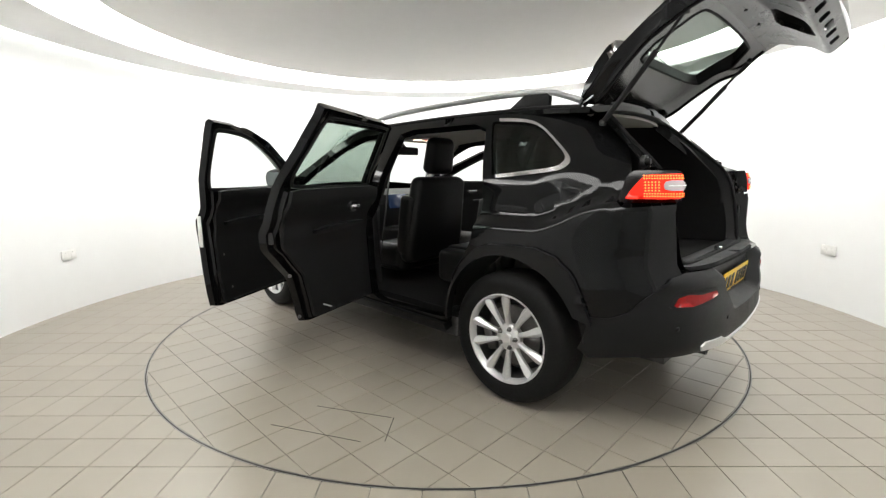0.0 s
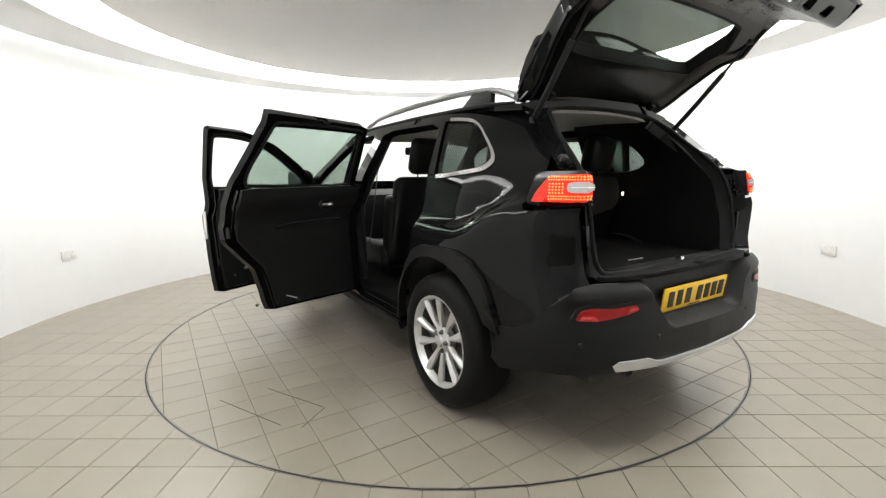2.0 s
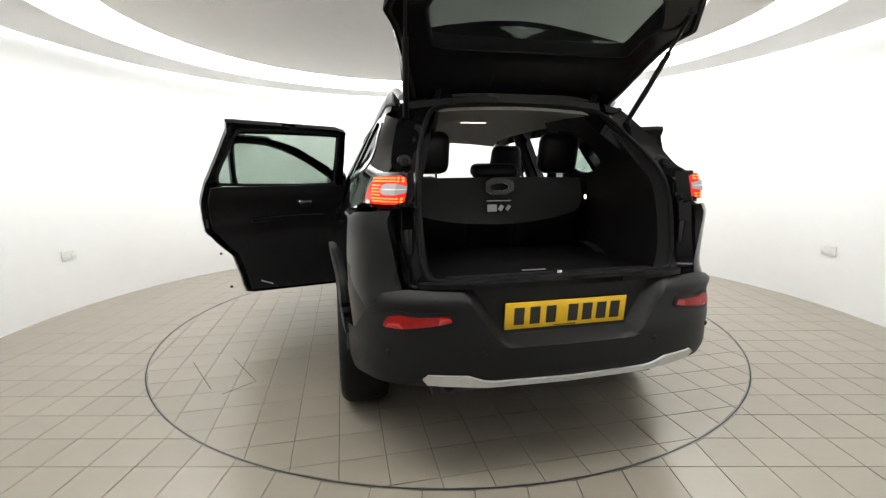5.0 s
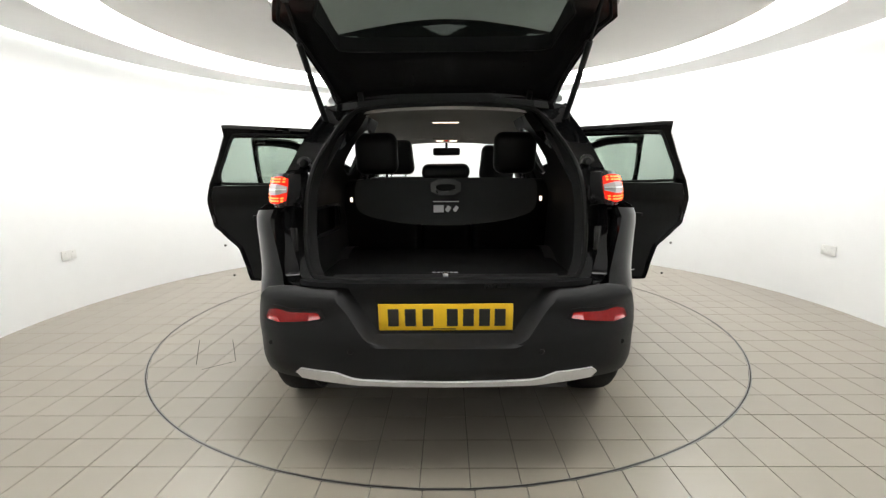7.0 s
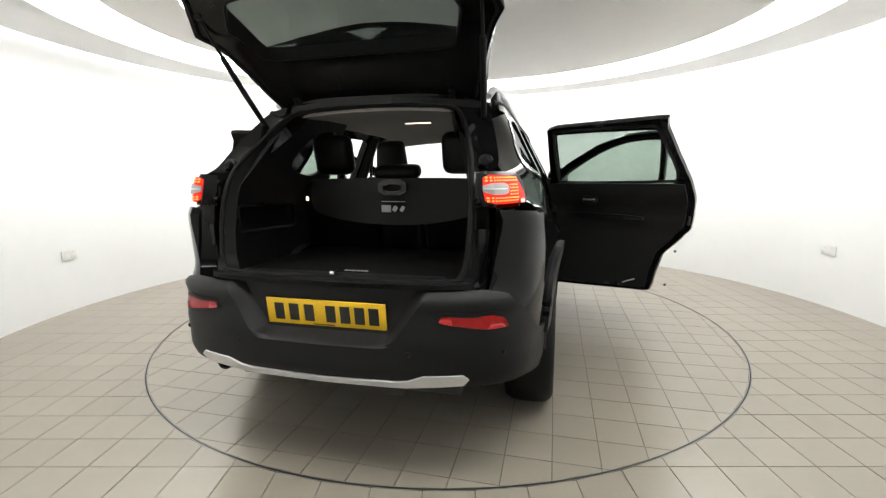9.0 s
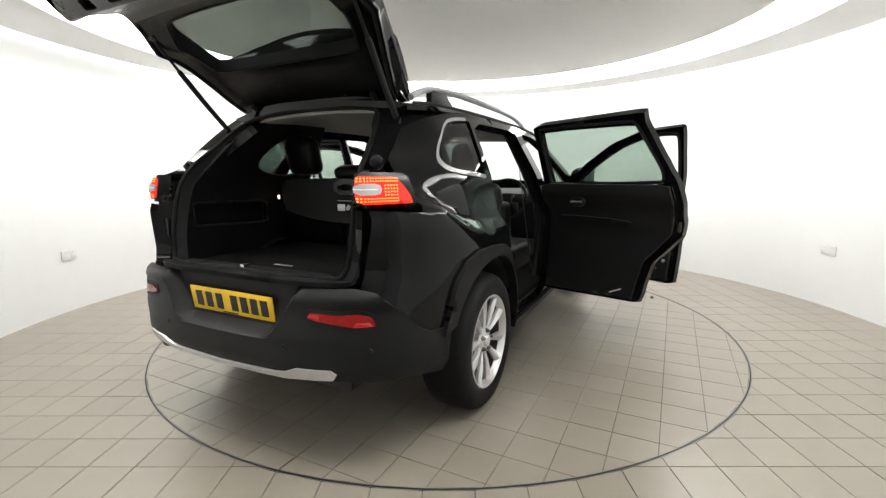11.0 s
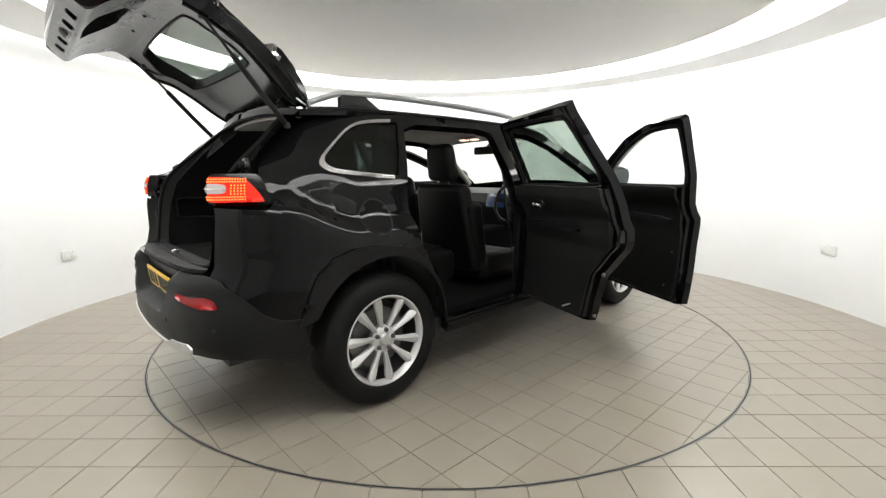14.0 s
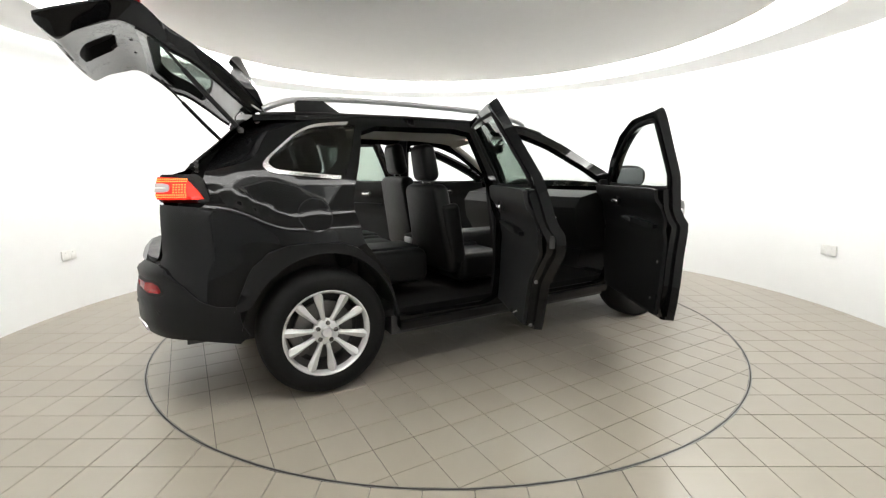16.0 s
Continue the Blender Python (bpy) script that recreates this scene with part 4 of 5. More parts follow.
for u, d in spaced(APERTURE, 0.12):
    rows.append([gate_point(G_IN, u, d, 0.012), gate_point(G_IN, u, d, 0.012).lerp(gate_point(G_OUT, u * 0.98, d), 0.45), gate_point(G_OUT, u * 0.97, d) - Vector((0, 0.004, 0.018))])
part("window_reveal", loft(rows + rows[:1]), M_TRIM, gate)
part("window_seal", tube([r[0] for r in rows], 0.006, 6, closed=True), M_RUBBER, gate)

# satin lower panel with its deep grip pocket, corner openings and latch
POCKET = rounded([(-0.20, 7.25), (0.42, 7.1), (0.46, 8.2), (0.30, 8.65), (-0.16, 8.6)], 1, 0.15)
OPENINGS = [rounded([(c - 0.075, 9.15), (c + 0.075, 9.1), (c + 0.06, 9.55), (c - 0.06, 9.55)], 1, 0.15) for c in (-0.62, -0.30, 0.30, 0.62)]


def low_panel(u, d):
    ridge = 0.018 * math.exp(-((d - 8.9) / 0.35) ** 2) * (1 - 0.5 * abs(u)) - 0.012 * math.exp(-((d - 7.3) / 0.5) ** 2) * math.cos(2.2 * u)
    return gate_point(G_IN, u, d, 0.015) - Vector((0, 0, ridge))


part("gate_lower_trim", sheet([(-1, 6.0), (1, 6.0), (1, 9.3), (0.92, 10), (-0.92, 10), (-1, 9.3)], low_panel, [POCKET] + OPENINGS, 0.10, 0.02, gate_in), M_TRIM_GREY, gate, "satin grey inner lower panel with pockets")
rows = []
for u, d in spaced(POCKET, 0.1):
    a = low_panel(u, d)
    rows.append([a, a + Vector((0, 0.004, 0.03)), a.lerp(low_panel(0.12, 7.9), 0.15) + Vector((0, 0, 0.065))])
pocket = part("grip_pocket", loft(rows + rows[:1]), M_TRIM, gate)
# the pocket's shade is painted: its floor is near black
part("pocket_floor", sheet(POCKET, lambda u, d: low_panel(u, d) + Vector((0, 0, 0.062)), step=0.2, thick=0.006, out=gate_in), M_HOLLOW_SHADE, pocket)
# added black sheet behind the panel's openings, in place of their shade
part("gate_recess", sheet([(-0.92, 8.9), (0.92, 8.9), (0.9, 9.7), (-0.9, 9.7)], lambda u, d: gate_point(G_IN, u, d, 0.04) + Vector((0, 0.006, 0.030)), step=0.3, thick=0.006, out=gate_in), M_HOLLOW_SHADE, gate)
part("gate_latch", moved(rounded_box(-0.038, 0.038, -0.022, 0.022, -0.016, 0.022, 0.006), pose(0.0, -2.352, 1.862, 35)), M_IRON, gate, "dark steel gate latch")
part("latch_hook", moved(rounded_box(-0.010, 0.010, -0.018, 0.018, -0.024, -0.012, 0.004), pose(0.0, -2.352, 1.862, 35)), M_CHROME, gate)
for c in (-0.25, 0.25):
    q = low_panel(c, 6.5)
    part("trim_clip", moved(lathe([(0.0, 0.004), (0.006, 0.004), (0.009, 0.0), (0.009, -0.006)], 12), pose(q.x, q.y, q.z - 0.002, 0, 90, 0)), M_TRIM, gate)

# spoiler: a deep lip that stands off the glass, its ends drawn in
rows = []
for x in np.linspace(-0.572, 0.572, 41):
    k = abs(x) / 0.56
    base = Vector((x * 0.96, -1.470, 1.578 + 0.012 * (1 - k * k)))
    lip = Vector((x, float(np.interp(k, (0, 0.25, 0.5, 0.75, 0.9, 1.0), (-1.560, -1.551, -1.542, -1.565, -1.598, -1.618))), 1.911 - 0.100 * k ** 2.3))
    foot = gate_point(G_OUT, max(-1, min(1, x / 0.578)), 1.75) + Vector((0, 0, 0.004))
    tip = Vector((0, -0.012, 0.004))
    rows.append([base, base.lerp(lip, 0.33) + Vector((0, 0.020, 0.004)), base.lerp(lip, 0.68) + Vector((0, 0.018, 0.006)), lip + Vector((0, 0.010, -0.008)), lip, lip + tip,
                 lip.lerp(foot, 0.12) + Vector((0, -0.016, -0.010)), lip.lerp(foot, 0.6) + Vector((0, 0.010, 0.0)), foot])
part("spoiler", loft(rows, True, True), M_PAINT, gate, "glossy black roof spoiler")

# side walls between the skins, lamps, hinges
for sgn in (1, -1):
    rows = []
    for d in np.linspace(0.02, 9.98, 61):
        a, b = gate_point(G_OUT, sgn, d), gate_point(G_IN, sgn, d, 0.012)
        rows.append([a, a.lerp(b, 0.3) + Vector((sgn * 0.004, 0, 0)), a.lerp(b, 0.62) + Vector((-sgn * 0.006, 0, 0)), b])
    part("gate_edge", loft(rows), M_PAINT, gate)
    part("edge_seal", tube([gate_point(G_IN, sgn * 0.965, d, 0.012) - Vector((0, 0, 0.004)) for d in np.linspace(0.4, 5.8, 30)], 0.007, 6), M_RUBBER, gate)
    part("gate_lamp", sheet([(sgn * 0.62, 6.15), (sgn * 0.985, 5.95), (sgn * 0.985, 7.35), (sgn * 0.66, 7.3)], lambda u, d: gate_point(G_OUT, u, d) + Vector((0, 0.0, 0.018)), step=0.2, thick=0.024, out=gate_out), M_RED, gate, "red inner tail lamp")
    h = part("hinge", moved(rounded_box(-0.022, 0.022, -0.055, 0.020, -0.014, 0.014, 0.006), pose(sgn * 0.515, -1.485, 1.572, -35)), M_CHROME, gate, "bright steel gate hinge")
    part("hinge_pin", moved(lathe([(0.0, 0.03), (0.009, 0.03), (0.011, 0.026), (0.011, -0.026), (0.009, -0.03), (0.0, -0.03)], 12), pose(sgn * 0.515, -1.470, 1.565)), M_IRON, h)
    part("wiring_boot", tube([(sgn * 0.40, -1.50, 1.548), (sgn * 0.40, -1.535, 1.562), (sgn * 0.40, -1.57, 1.592)], 0.014, 8), M_RUBBER, gate)
rows = [[gate_point(G_OUT, u, 10), gate_point(G_OUT, u, 10).lerp(low_panel(u * 0.92, 10), 0.5) + Vector((0, -0.006, 0)), low_panel(u * 0.92, 10)] for u in np.linspace(-1, 1, 24)]
part("gate_edge", loft(rows), M_PAINT, gate)
rows = [[gate_point(G_OUT, u, 0), gate_point(G_IN, u, 0.05, 0.012)] for u in np.linspace(-1, 1, 24)]
part("gate_edge", loft(rows), M_PAINT, gate)


# ---- doors ----
def below(poly, top):
    """The part of an outline under the height top."""
    out = []
    for a, b in zip(poly, poly[1:] + poly[:1]):
        if a[1] < top:
            out.append(a)
        if (a[1] < top) != (b[1] < top):
            k = (top - a[1]) / (b[1] - a[1])
            out.append((a[0] + (b[0] - a[0]) * k, top))
    return out


def door(kind, sgn, outline, window, hinge, angle, trim, extra, lean=0.0):
    turn = pose(sgn * hinge[0], hinge[1], 0, 0, 0, sgn * angle) @ pose(-sgn * hinge[0], -hinge[1], 0)

    def on(off):
        return lambda s, z: turn @ (skin(s * sgn, z, off) + Vector((sgn * lean * max(0.0, z - 1.0) / 0.54, 0, 0)))
    way = turn.to_3x3() @ Vector((sgn, 0, 0.1))
    name = kind + "_door"
    d = part(name, sheet(outline, on(0.0), [window], 0.045, 0.045, way), M_PAINT, car, "open glossy black %s door" % kind)
    # inner flange, trim and seal
    zt = min(p[1] for p in window) - 0.002
    lo = below(grown(outline, -0.022), zt)
    part("door_shell", sheet(lo, on(-0.044), [], 0.06, 0.04, way), M_PAINT, d)
    tr = rounded(below(grown(outline, -trim), zt), 1, 0.08)

    def inner(s, z):
        belt = math.exp(-((z - 1.07) / 0.05) ** 2) * 0.014
        arm = math.exp(-((z - 0.90) / 0.06) ** 2) * 0.022
        bowl = -0.018 * math.exp(-((z - 1.0) / 0.035) ** 2)
        return turn @ skin(s * sgn, z, -0.102 - belt - arm - bowl)
    p = part("trim_panel", sheet(tr, inner, [], 0.028, 0.018, -way), M_TRIM, d, "black moulded inner door trim")
    part("window_glass", sheet(grown(window, 0.006), on(-0.022), [], 0.1, 0.004, way), extra["glass"], d, extra["glass_label"])
    part("window_seal", tube([on(-0.05)(*q) for q in spaced(window, 0.05)], 0.011, 6, closed=True), M_RUBBER, d)
    y0, y1 = extra["arm"]
    arm = [at_side(y0, 0.885), at_side(y1, 0.905), at_side(y1, 0.93), at_side(y0, 0.925)]
    part("armrest", sheet(rounded(arm, 1), lambda s, z: turn @ skin(s * sgn, z, -0.150), [], 0.04, 0.05, -way), M_LEATHER, d, "padded black leather armrest")
    # inner pull handle in a bezel
    hy = extra["handle"]
    hp = skin(at_side(hy, 1.025)[0] * sgn, 1.025, -0.120)
    bz = lathe([(0.0, 0.0), (0.026, 0.0), (0.032, 0.005), (0.036, 0.0), (0.036, -0.01)], 24)
    for v in bz.verts:
        v.co.y *= 1.55
    part("handle_bezel", moved(bz, turn @ Matrix.Translation(hp) @ pose(0, 0, 0, 0, 0, 180 if sgn > 0 else 0)), M_TRIM, d)
    lever = rounded_box(-0.008, 0.008, -0.048, 0.048, -0.011, 0.011, 0.006)
    part("door_handle", moved(lever, turn @ Matrix.Translation(hp + Vector((-sgn * 0.014, 0, 0)))), M_CHROME, d, "chrome inner door handle")
    # pale reflector low on the inner face
    if "reflector" in extra:
        ry, rz = extra["reflector"]
        rp = skin(at_side(ry, rz)[0] * sgn, rz, -0.124)
        part("door_reflector", moved(rounded_box(-0.003, 0.003, -0.045, 0.045, -0.004, 0.004, 0.002, 1), turn @ Matrix.Translation(rp) @ pose(0, 0, 0, -24)), M_PRINT, d, "slim pale reflector strip")
    for bz_y, bz_z in ((extra["latch"][0] + 0.055, 0.70), (extra["latch"][0] + 0.10, 0.47)):
        bp = skin(at_side(bz_y, bz_z)[0] * sgn, bz_z, -0.100)
        part("door_bolt", moved(lathe([(0.0, 0.006), (0.006, 0.006), (0.009, 0.0), (0.009, -0.008)], 10), turn @ Matrix.Translation(bp) @ pose(0, 0, 0, 0, 0, 180 if sgn > 0 else 0)), M_DISC, d)
    # outer handle
    oy = extra["outer"]
    op = skin(at_side(oy, 1.0)[0] * sgn, 1.0, 0.018)
    part("outer_handle", moved(rounded_box(-0.012, 0.012, -0.10, 0.10, -0.014, 0.014, 0.008), turn @ Matrix.Translation(op)), M_CHROME, d, "chrome outer door handle")
    # latch on the shut face
    ly, lz = extra["latch"]
    lp = skin(at_side(ly, lz)[0] * sgn, lz, -0.06)
    part("latch", moved(rounded_box(-0.012, 0.012, -0.010, 0.004, -0.03, 0.03, 0.004), turn @ Matrix.Translation(lp)), M_IRON, d, "steel door latch")
    return d, turn


WIN_R = rounded(S((-1.0, 1.165), (-0.975, 1.155), (-0.20, 1.14), (-0.18, 1.155), (-0.205, 1.49), (-0.225, 1.505), (-0.875, 1.50), (-0.905, 1.485)), 2)
WIN_F = rounded(S((-0.005, 1.14), (-0.05, 1.465), (-0.025, 1.495), (0.22, 1.487), (0.44, 1.42), (0.68, 1.31), (0.945, 1.15), (0.92, 1.13), (0.02, 1.125)), 2)
OUT_R = rounded(S((-0.965, 1.56), (-0.955, 1.50), (-1.05, 1.22), (-1.10, 1.04), (-1.07, 0.835), (-0.915, 0.665), (-0.875, 0.52), (-0.845, 0.395), (-0.09, 0.355), (-0.085, 0.60), (-0.09, 1.0), (-0.13, 1.3), (-0.165, 1.55)), 1, 0.06)
OUT_F = rounded(S((0.01, 0.35), (-0.005, 0.60), (-0.01, 1.0), (-0.055, 1.3), (-0.09, 1.55), (0.25, 1.54), (0.52, 1.465), (0.84, 1.31), (1.075, 1.145), (1.095, 0.92), (1.055, 0.60), (0.95, 0.36), (0.86, 0.335)), 1, 0.06)
for sgn in (1, -1):
    door("rear", sgn, OUT_R, WIN_R, (0.80, -0.05), 64.0, 0.034, dict(glass=G_DOOR, glass_label="green tinted door glass", arm=(-0.80, -0.28), handle=-0.44, reflector=(-0.73, 0.47), outer=-0.90, latch=(-1.06, 0.90)))
    fd, turn = door("front", sgn, OUT_F, WIN_F, (0.875, 1.035), 58.5, 0.036, dict(glass=G_CLEAR, glass_label="clear door glass", arm=(0.10, 0.60), handle=0.63, outer=0.12, latch=(0.03, 0.80)), lean=0.075)
    if sgn < 0:
        sp = skin(-at_side(-0.004, 0.86)[0], 0.86, -0.030)
        part("door_sticker", moved(rounded_box(-0.013, 0.013, -0.012, -0.004, -0.10, 0.10, 0.002), turn @ Matrix.Translation(sp)), M_PLASTIC_WHITE, fd, "white paper sticker on the door edge")
    mp = Vector((sgn * 0.935, 1.02, 1.185))
    bm = bmesh.new()
    bmesh.ops.create_uvsphere(bm, u_segments=24, v_segments=14, radius=1.0)
    for v in bm.verts:
        x, y, z = v.co
        sx = abs(x) ** 0.75 * (1 if x > 0 else -1)
        sz = abs(z) ** 0.75 * (1 if z > 0 else -1)
        v.co = Vector((sx * 0.14, (y if y > 0 else y * 0.25) * 0.10, sz * 0.085))
    mir = part("door_mirror", moved(bm, turn @ Matrix.Translation(mp)), M_PAINT, fd, "black door mirror housing")
    part("mirror_glass", moved(rounded_box(-0.110, 0.110, -0.030, -0.022, -0.060, 0.060, 0.003), turn @ Matrix.Translation(mp)), M_MIRROR, mir, "tinted mirror glass")
    part("mirror_arm", moved(rounded_box(-0.07, 0.03, -0.02, 0.05, -0.03, 0.03, 0.012), turn @ Matrix.Translation(mp + Vector((-sgn * 0.13, 0.0, -0.05)))), M_TRIM, mir)


# ---- wheels ----
def build_wheel():
    w = bpy.data.objects.new("wheel", None)
    scene.collection.objects.link(w)
    w.parent = car
    hw = 0.112
    tyre = lathe([(0.232, hw - 0.012), (0.24, hw), (0.262, hw + 0.010), (0.30, hw + 0.012), (0.325, hw + 0.004), (0.342, hw - 0.012), (0.352, hw - 0.035), (R_TYRE, 0.03), (R_TYRE, -0.03),
                  (0.352, -hw + 0.035), (0.335, -hw), (0.29, -hw - 0.01), (0.232, -hw + 0.012), (0.232, hw - 0.012)], 64)
    part("tyre", tyre, M_RUBBER, w, "black rubber tyre")
    lip = lathe([(0.219, hw - 0.03), (0.226, hw - 0.012), (0.232, hw), (0.237, hw + 0.005), (0.242, hw + 0.004), (0.243, hw - 0.004), (0.235, hw - 0.016), (0.225, hw - 0.04), (0.219, hw - 0.03)], 64)
    rim = part("rim", lip, M_ALLOY, w, "silver alloy rim with ten spokes")
    part("barrel", lathe([(0.205, -hw + 0.02), (0.214, 0.03), (0.2185, hw - 0.031), (0.2245, hw - 0.041), (0.214, -hw + 0.02), (0.205, -hw + 0.02)], 64), M_DISC, rim)
    for k in range(10):
        side = 1 if k % 2 else -1
        base = 36 * k - side * 2.2
        rows = []
        for r, half, dep, x, crown in ((0.030, 0.016, 0.03, hw - 0.034, 0.002), (0.062, 0.0115, 0.03, hw - 0.026, 0.004), (0.105, 0.0125, 0.028, hw - 0.016, 0.006), (0.150, 0.0175, 0.028, hw - 0.009, 0.009),
                                       (0.188, 0.0235, 0.028, hw - 0.005, 0.011), (0.212, 0.0240, 0.028, hw - 0.004, 0.011), (0.228, 0.0150, 0.028, hw - 0.003, 0.008), (0.238, 0.0050, 0.026, hw - 0.001, 0.003)):
            a = radians(base + side * 5.0 * (0.2 - r))
            c, q = math.cos(a), math.sin(a)
            ridge = side * half * 0.25
            prof = [(-half, -dep), (-half, -crown - 0.003), (-half * 0.86, -crown), (ridge, 0.0), (half * 0.86, -crown), (half, -crown - 0.003), (half, -dep)]
            rows.append([(x + dx, r * c - t * q, r * q + t * c) for t, dx in prof])
        part("spoke", loft(rows, True, True), M_ALLOY, rim, angle=18)
    part("hub", lathe([(0.0, hw - 0.006), (0.026, hw - 0.007), (0.031, hw - 0.012), (0.034, hw - 0.02), (0.062, hw - 0.024), (0.075, hw - 0.034), (0.07, hw - 0.07), (0.0, hw - 0.07)], 40), M_ALLOY, rim)
    for k in range(5):
        a = radians(54 + 72 * k)
        part("wheel_nut", moved(lathe([(0.0, 0.014), (0.007, 0.013), (0.0095, 0.008), (0.0105, 0.0), (0.013, -0.002), (0.013, -0.01)], 12), pose(hw - 0.018, 0.052 * math.cos(a), 0.052 * math.sin(a))), M_DISC, rim)
    part("brake_disc", lathe([(0.06, 0.028), (0.165, 0.03), (0.165, 0.008), (0.06, 0.008), (0.06, 0.028)], 48), M_DISC, w, "steel brake disc")
    part("brake_caliper", rounded_box(0.0, 0.055, -0.185, -0.125, -0.06, 0.075, 0.012), M_DISC, w, "grey brake caliper")
    part("brake_shield", lathe([(0.0, -0.01), (0.2, -0.01), (0.2, -0.02), (0.0, -0.02)], 40), M_IRON, w)
    return w


wheel = build_wheel()
wheel.matrix_basis = pose(0.775, HUB_R, HUB_Z, 26)
copy_thing(wheel, pose(0.775, HUB_F, HUB_Z, 40))
copy_thing(wheel, pose(-0.775, HUB_R, HUB_Z, 20, 0, 180))
copy_thing(wheel, pose(-0.775, HUB_F, HUB_Z, 5, 0, 180))

# ---- cabin ----
bm = bmesh.new()
box(bm, -0.80, 0.80, -1.0, 1.02, 0.36, 0.40)
part("cabin_floor", bm, M_CARPET, car, smooth=False)
part("centre_console", pillow(-0.13, 0.13, -0.35, 0.95, 0.39, 0.74, 0.04), M_TRIM, car)
part("console_vent", rounded_box(-0.055, 0.055, -0.37, -0.345, 0.60, 0.72, 0.012), M_SILVER, car, "silver rear air vent")


def seat(x, y, z, back_tilt, wide):
    s = bpy.data.objects.new("seat", None)
    scene.collection.objects.link(s)
    s.parent = car
    s.matrix_basis = pose(x, y, z)
    h = wide / 2
    part("cushion", pillow(-h, h, 0.0, 0.52, -0.02, 0.15, 0.05, 4), M_LEATHER, s)
    for e in (-1, 1):
        part("bolster", moved(pillow(-0.045, 0.045, 0.02, 0.50, 0.0, 0.18, 0.04, 4), pose(e * (h - 0.03), 0, 0)), M_LEATHER, s)
    tilt = pose(0, 0.02, 0.06, back_tilt)
    bm = pillow(-h, h, -0.10, 0.02, 0.0, 0.62, 0.05, 4)
    for v in bm.verts:
        if v.co.z > 0.3:
            v.co.x *= 1 - 0.20 * ((v.co.z - 0.3) / 0.32) ** 2
    part("backrest", moved(bm, tilt), M_LEATHER, s)
    for e in (-1, 1):
        part("bolster", moved(pillow(-0.04, 0.04, -0.07, 0.06, 0.05, 0.48, 0.035, 4), tilt @ pose(e * (h - 0.04), 0, 0)), M_LEATHER, s)
    bm = pillow(-0.128, 0.128, -0.075, 0.035, 0.635, 0.895, 0.05, 4)
    for v in bm.verts:
        if v.co.z > 0.76:
            v.co.x *= 0.88
    hr = part("headrest", moved(bm, tilt), M_LEATHER, s)
    for e in (-1, 1):
        part("post", moved(tube([(e * 0.055, -0.03, 0.59), (e * 0.055, -0.025, 0.70)], 0.007, 8), tilt), M_CHROME, hr)
    return s


front = seat(0.37, -0.275, 0.48, 9.0, 0.57)
copy_thing(front, pose(-0.37, -0.17, 0.53))
# rear bench: two wide seats with a narrow middle back
for x in (-0.385, 0.385):
    s = bpy.data.objects.new("rear_seat", None)
    scene.collection.objects.link(s)
    s.parent = car
    s.matrix_basis = pose(x, -1.02, 0.60)
    part("cushion", pillow(-0.24, 0.24, 0.02, 0.52, -0.10, 0.12, 0.05, 4), M_LEATHER, s)
    part("seam", moved(pillow(-0.15, 0.15, 0.08, 0.50, 0.06, 0.135, 0.02, 3), pose(0, 0, 0)), M_LEATHER, s)
    tilt = pose(0, 0.0, 0.05, 14)
    bm = pillow(-0.24, 0.24, -0.10, 0.02, 0.0, 0.56, 0.05, 4)
    part("backrest", moved(bm, tilt), M_LEATHER, s)
    hr = part("headrest", moved(pillow(-0.118, 0.118, -0.08, 0.03, 0.59, 0.82, 0.05, 4), tilt), M_LEATHER, s)
    part("post", moved(tube([(0.05, -0.03, 0.5), (0.05, -0.03, 0.62)], 0.007, 8), tilt), M_CHROME, hr)
mid = bpy.data.objects.new("rear_seat", None)
scene.collection.objects.link(mid)
mid.parent = car
mid.matrix_basis = pose(0, -1.02, 0.60)
part("cushion", pillow(-0.145, 0.145, 0.02, 0.50, -0.10, 0.115, 0.04, 3), M_LEATHER, mid)
part("backrest", moved(pillow(-0.145, 0.145, -0.10, 0.015, 0.0, 0.56, 0.04, 3), pose(0, 0, 0.05, 14)), M_LEATHER, mid)
part("headrest", moved(pillow(-0.135, 0.135, -0.09, 0.02, 0.565, 0.645, 0.035, 3), pose(0, 0, 0.05, 14)), M_LEATHER, mid)

# dashboard, wheel, mirror
rows = []
for x in np.linspace(-0.78, 0.78, 17):
    b = 0.05 * (1 - (x / 0.78) ** 2)
    rows.append([(x, 0.80 - b, 0.62), (x, 0.70 - b, 0.78), (x, 0.68 - b, 0.95), (x, 0.74 - b, 1.03), (x, 0.95, 1.075), (x, 1.25 - abs(x) * 0.25, 1.06), (x, 1.22 - abs(x) * 0.25, 0.62)])
part("dashboard", loft(rows, True, True), M_TRIM, car)
part("screen", moved(rounded_box(-0.105, 0.105, -0.01, 0.01, -0.065, 0.065, 0.006), pose(0.0, 0.63, 0.97, -12)), M_SCREEN, car, "lit blue dashboard screen")
sw = part("steering_wheel", moved(tube([(0.185 * math.cos(a), 0, 0.185 * math.sin(a)) for a in np.linspace(0, 2 * math.pi, 36, endpoint=False)], 0.015, 8, closed=True), pose(0.37, 0.42, 0.99, -22)), M_LEATHER, car, "black leather steering wheel")
part("boss", moved(pillow(-0.07, 0.07, -0.02, 0.04, -0.06, 0.06, 0.02), pose(0.37, 0.42, 0.99, -22)), M_TRIM, sw)
for a in (0, 180, 270):
    part("spoke", moved(rounded_box(0.05, 0.18, -0.01, 0.012, -0.022, 0.022, 0.008), pose(0.37, 0.42, 0.99, -22) @ pose(0, 0, 0, 0, -a)), M_TRIM, sw)
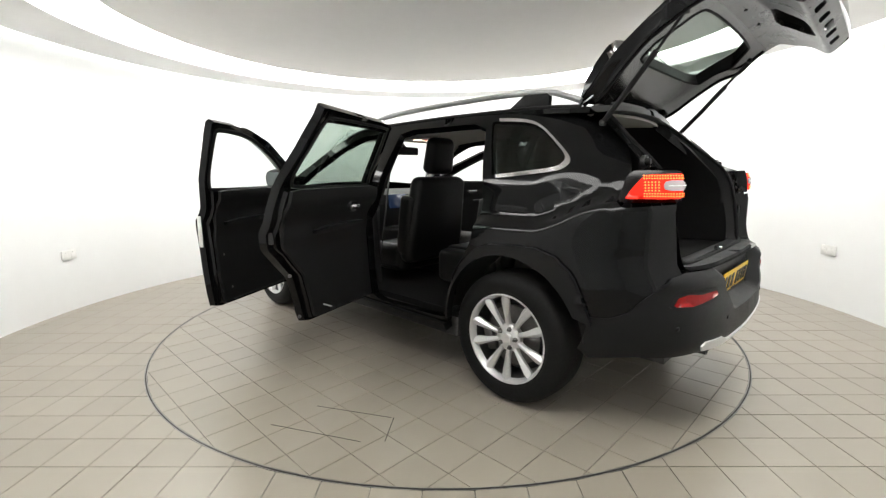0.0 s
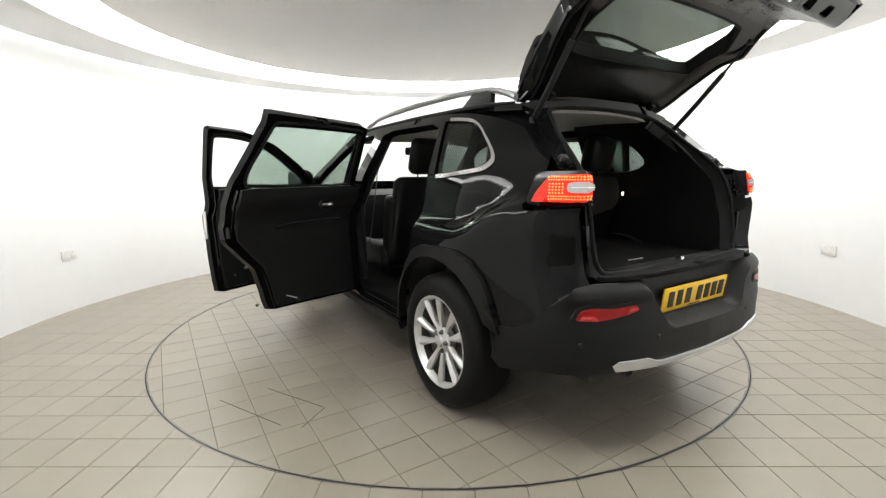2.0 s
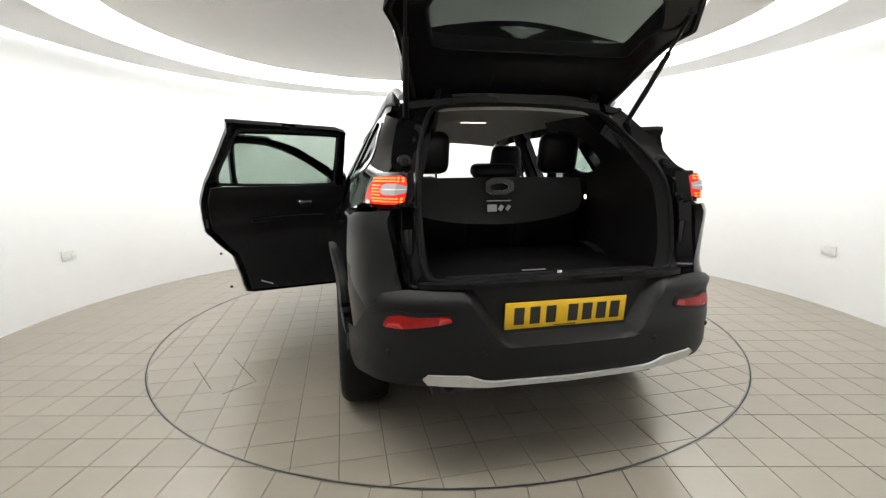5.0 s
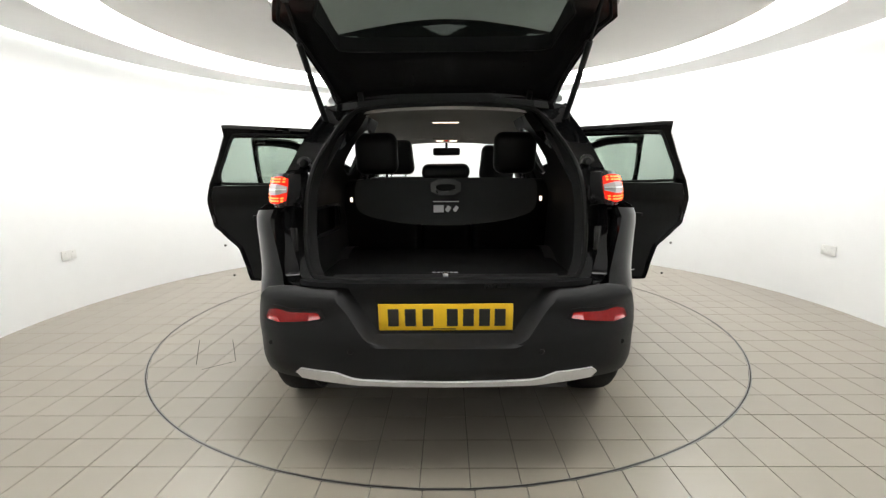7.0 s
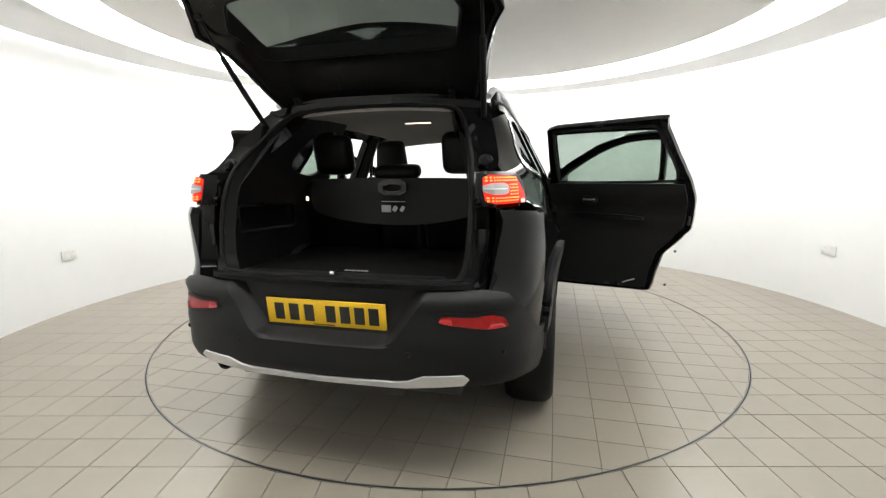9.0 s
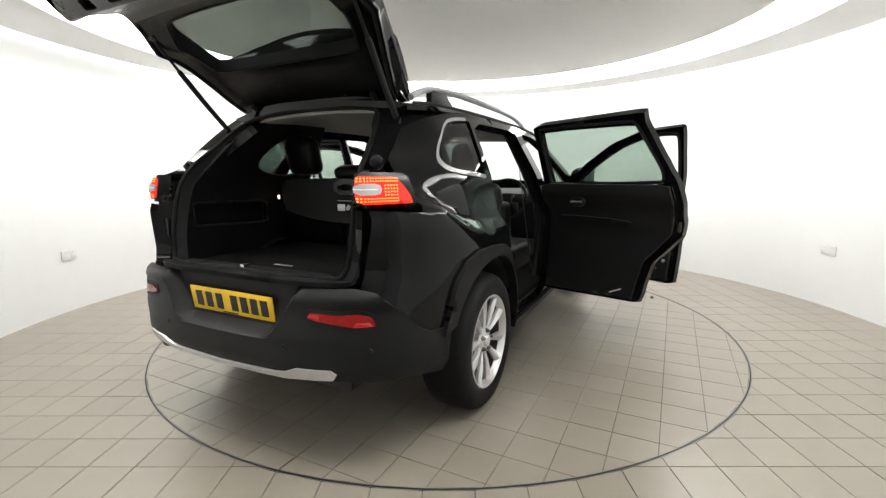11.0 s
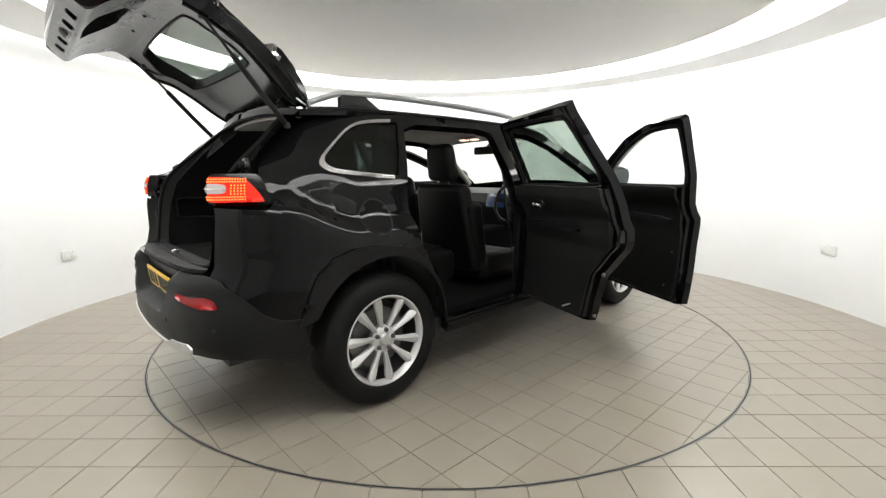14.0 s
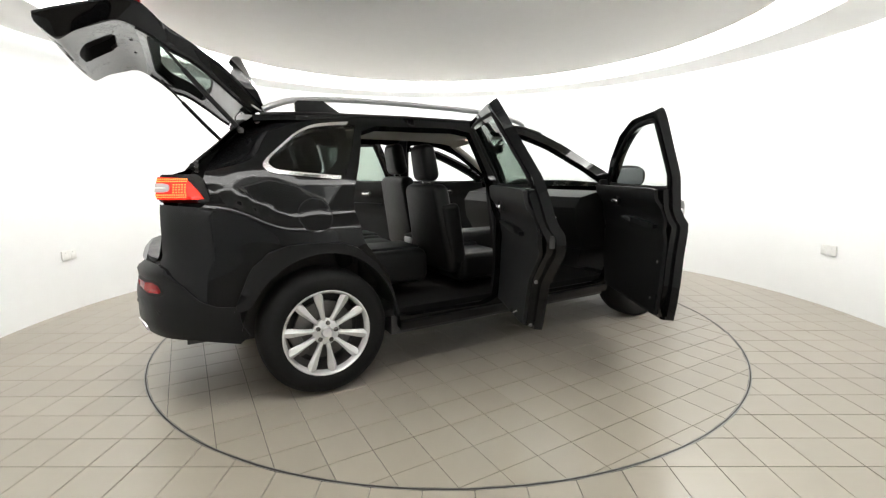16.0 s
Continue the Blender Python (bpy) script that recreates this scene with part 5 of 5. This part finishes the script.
part("column", moved(pillow(-0.05, 0.05, 0.04, 0.32, -0.05, 0.05, 0.02), pose(0.37, 0.42, 0.99, -22)), M_TRIM, car)
part("rear_view_mirror", pillow(-0.125, 0.125, 0.46, 0.50, 1.385, 1.455, 0.018), M_TRIM, car, "black rear-view mirror")
part("mirror_stem", tube([(0, 0.49, 1.43), (0, 0.58, 1.52)], 0.012, 8), M_TRIM, car)
con = part("overhead_console", pillow(-0.12, 0.12, 0.22, 0.42, 1.505, 1.55, 0.015), M_LINER, car)
for x in (-0.06, 0.06):
    part("map_light", rounded_box(x - 0.03, x + 0.03, 0.25, 0.30, 1.498, 1.507, 0.003), M_WARM_GLOW, con)
part("indicator_light", rounded_box(-0.012, 0.012, 0.235, 0.245, 1.497, 1.507, 0.002), M_RED_LIT, con, "small red lit indicator")
part("dome_lamp", rounded_box(-0.085, 0.085, -0.81, -0.765, 1.540, 1.554, 0.004), M_WARM_GLOW, car, "lit roof lamp")
for sgn in (1, -1):
    part("sun_visor", rounded_box(sgn * 0.36 - 0.17, sgn * 0.36 + 0.17, 0.28, 0.44, 1.515, 1.53, 0.006), M_LINER, car)
    # inner pillars and roof edge linings
    a_path = spline([(sgn * 0.60, 0.42, 1.50), (sgn * 0.68, 0.75, 1.32), (sgn * 0.77, 1.08, 1.11)], 5)
    part("pillar_trim", tube(a_path, 0.030, 8), M_LINER, car, "pale grey windscreen pillar lining")
    part("pillar_trim", tube([(sgn * 0.80, -0.06, 0.45), (sgn * 0.80, -0.06, 1.0), (sgn * 0.70, -0.08, 1.25), (sgn * 0.575, -0.12, 1.52)], 0.045, 8), M_TRIM, car)
    part("belt", tube([(sgn * 0.62, -0.06, 1.42), (sgn * 0.66, -0.05, 1.1), (sgn * 0.74, -0.02, 0.5)], 0.018, 6, 0.2), M_TRIM, car, "black seat belt")
    part("wheel_house", sheet([(-1.75, 0.30), (-0.86, 0.30), (-0.90, 0.62), (-1.08, 0.86), (-1.45, 0.88), (-1.75, 0.80)], lambda y, z: (sgn * 0.60, y, z), step=0.1, thick=0.02, out=(sgn, 0, 0)), M_IRON, car)
    # close the corner between quarter panel and load trim, out of sight
    part("inner_quarter", sheet([(-1.80, 0.40), (-1.12, 0.86), (-1.12, 1.16), (-1.55, 1.19), (-1.80, 1.10)], lambda y, z: (sgn * 0.66, y, z), step=0.12, thick=0.02, out=(sgn, 0, 0)), M_IRON, car)


# ---- small things on the wall ----
for a in (4.1, 176.2):
    r = R_WALL - 0.004
    sock = tagged(new("wall_socket"), "white plastic double wall socket", "socket", "wall sockets")
    sock.matrix_basis = pose(r * math.cos(radians(a)), r * math.sin(radians(a)), 0.512, 0, 0, a + 90)
    part("plate", rounded_box(-0.073, 0.073, -0.004, 0.010, -0.043, 0.043, 0.004), M_PLASTIC_WHITE, sock)
    for x in (-0.036, 0.036):
        part("outlet", rounded_box(x - 0.022, x + 0.022, 0.009, 0.0125, -0.026, 0.014, 0.002), M_PLASTIC_WHITE, sock)
        part("switch", rounded_box(x - 0.006, x + 0.006, 0.009, 0.014, 0.020, 0.034, 0.002), M_PLASTIC_WHITE, sock)

# scuffs on the turntable
for x0, y0, x1, y1 in ((-1.85, -0.58, -1.63, -1.02), (-1.60, -0.58, -1.40, -0.96), (-1.39, -0.97, -1.55, -1.10)):
    d = Vector((x1 - x0, y1 - y0))
    bm = rounded_box(-d.length / 2, d.length / 2, -0.0022, 0.0022, 0.0, 0.0012, 0.0004, 1)
    part("scuff_mark", moved(bm, pose((x0 + x1) / 2, (y0 + y1) / 2, 0.0002, 0, 0, math.degrees(math.atan2(d.y, d.x)))), M_GROUT, turntable, "dark rubber scuff on the tiles")

lay_tiles()


def motions():
    walk(turntable, [(t, pose(0, 0, 0, 0, 0, turned(t))) for t in range(17)])
    walk(car, [(t, pose(0, 0, 0, 0, 0, turned(t)) @ pose(0.009, 0, 0)) for t in range(17)])


motions()
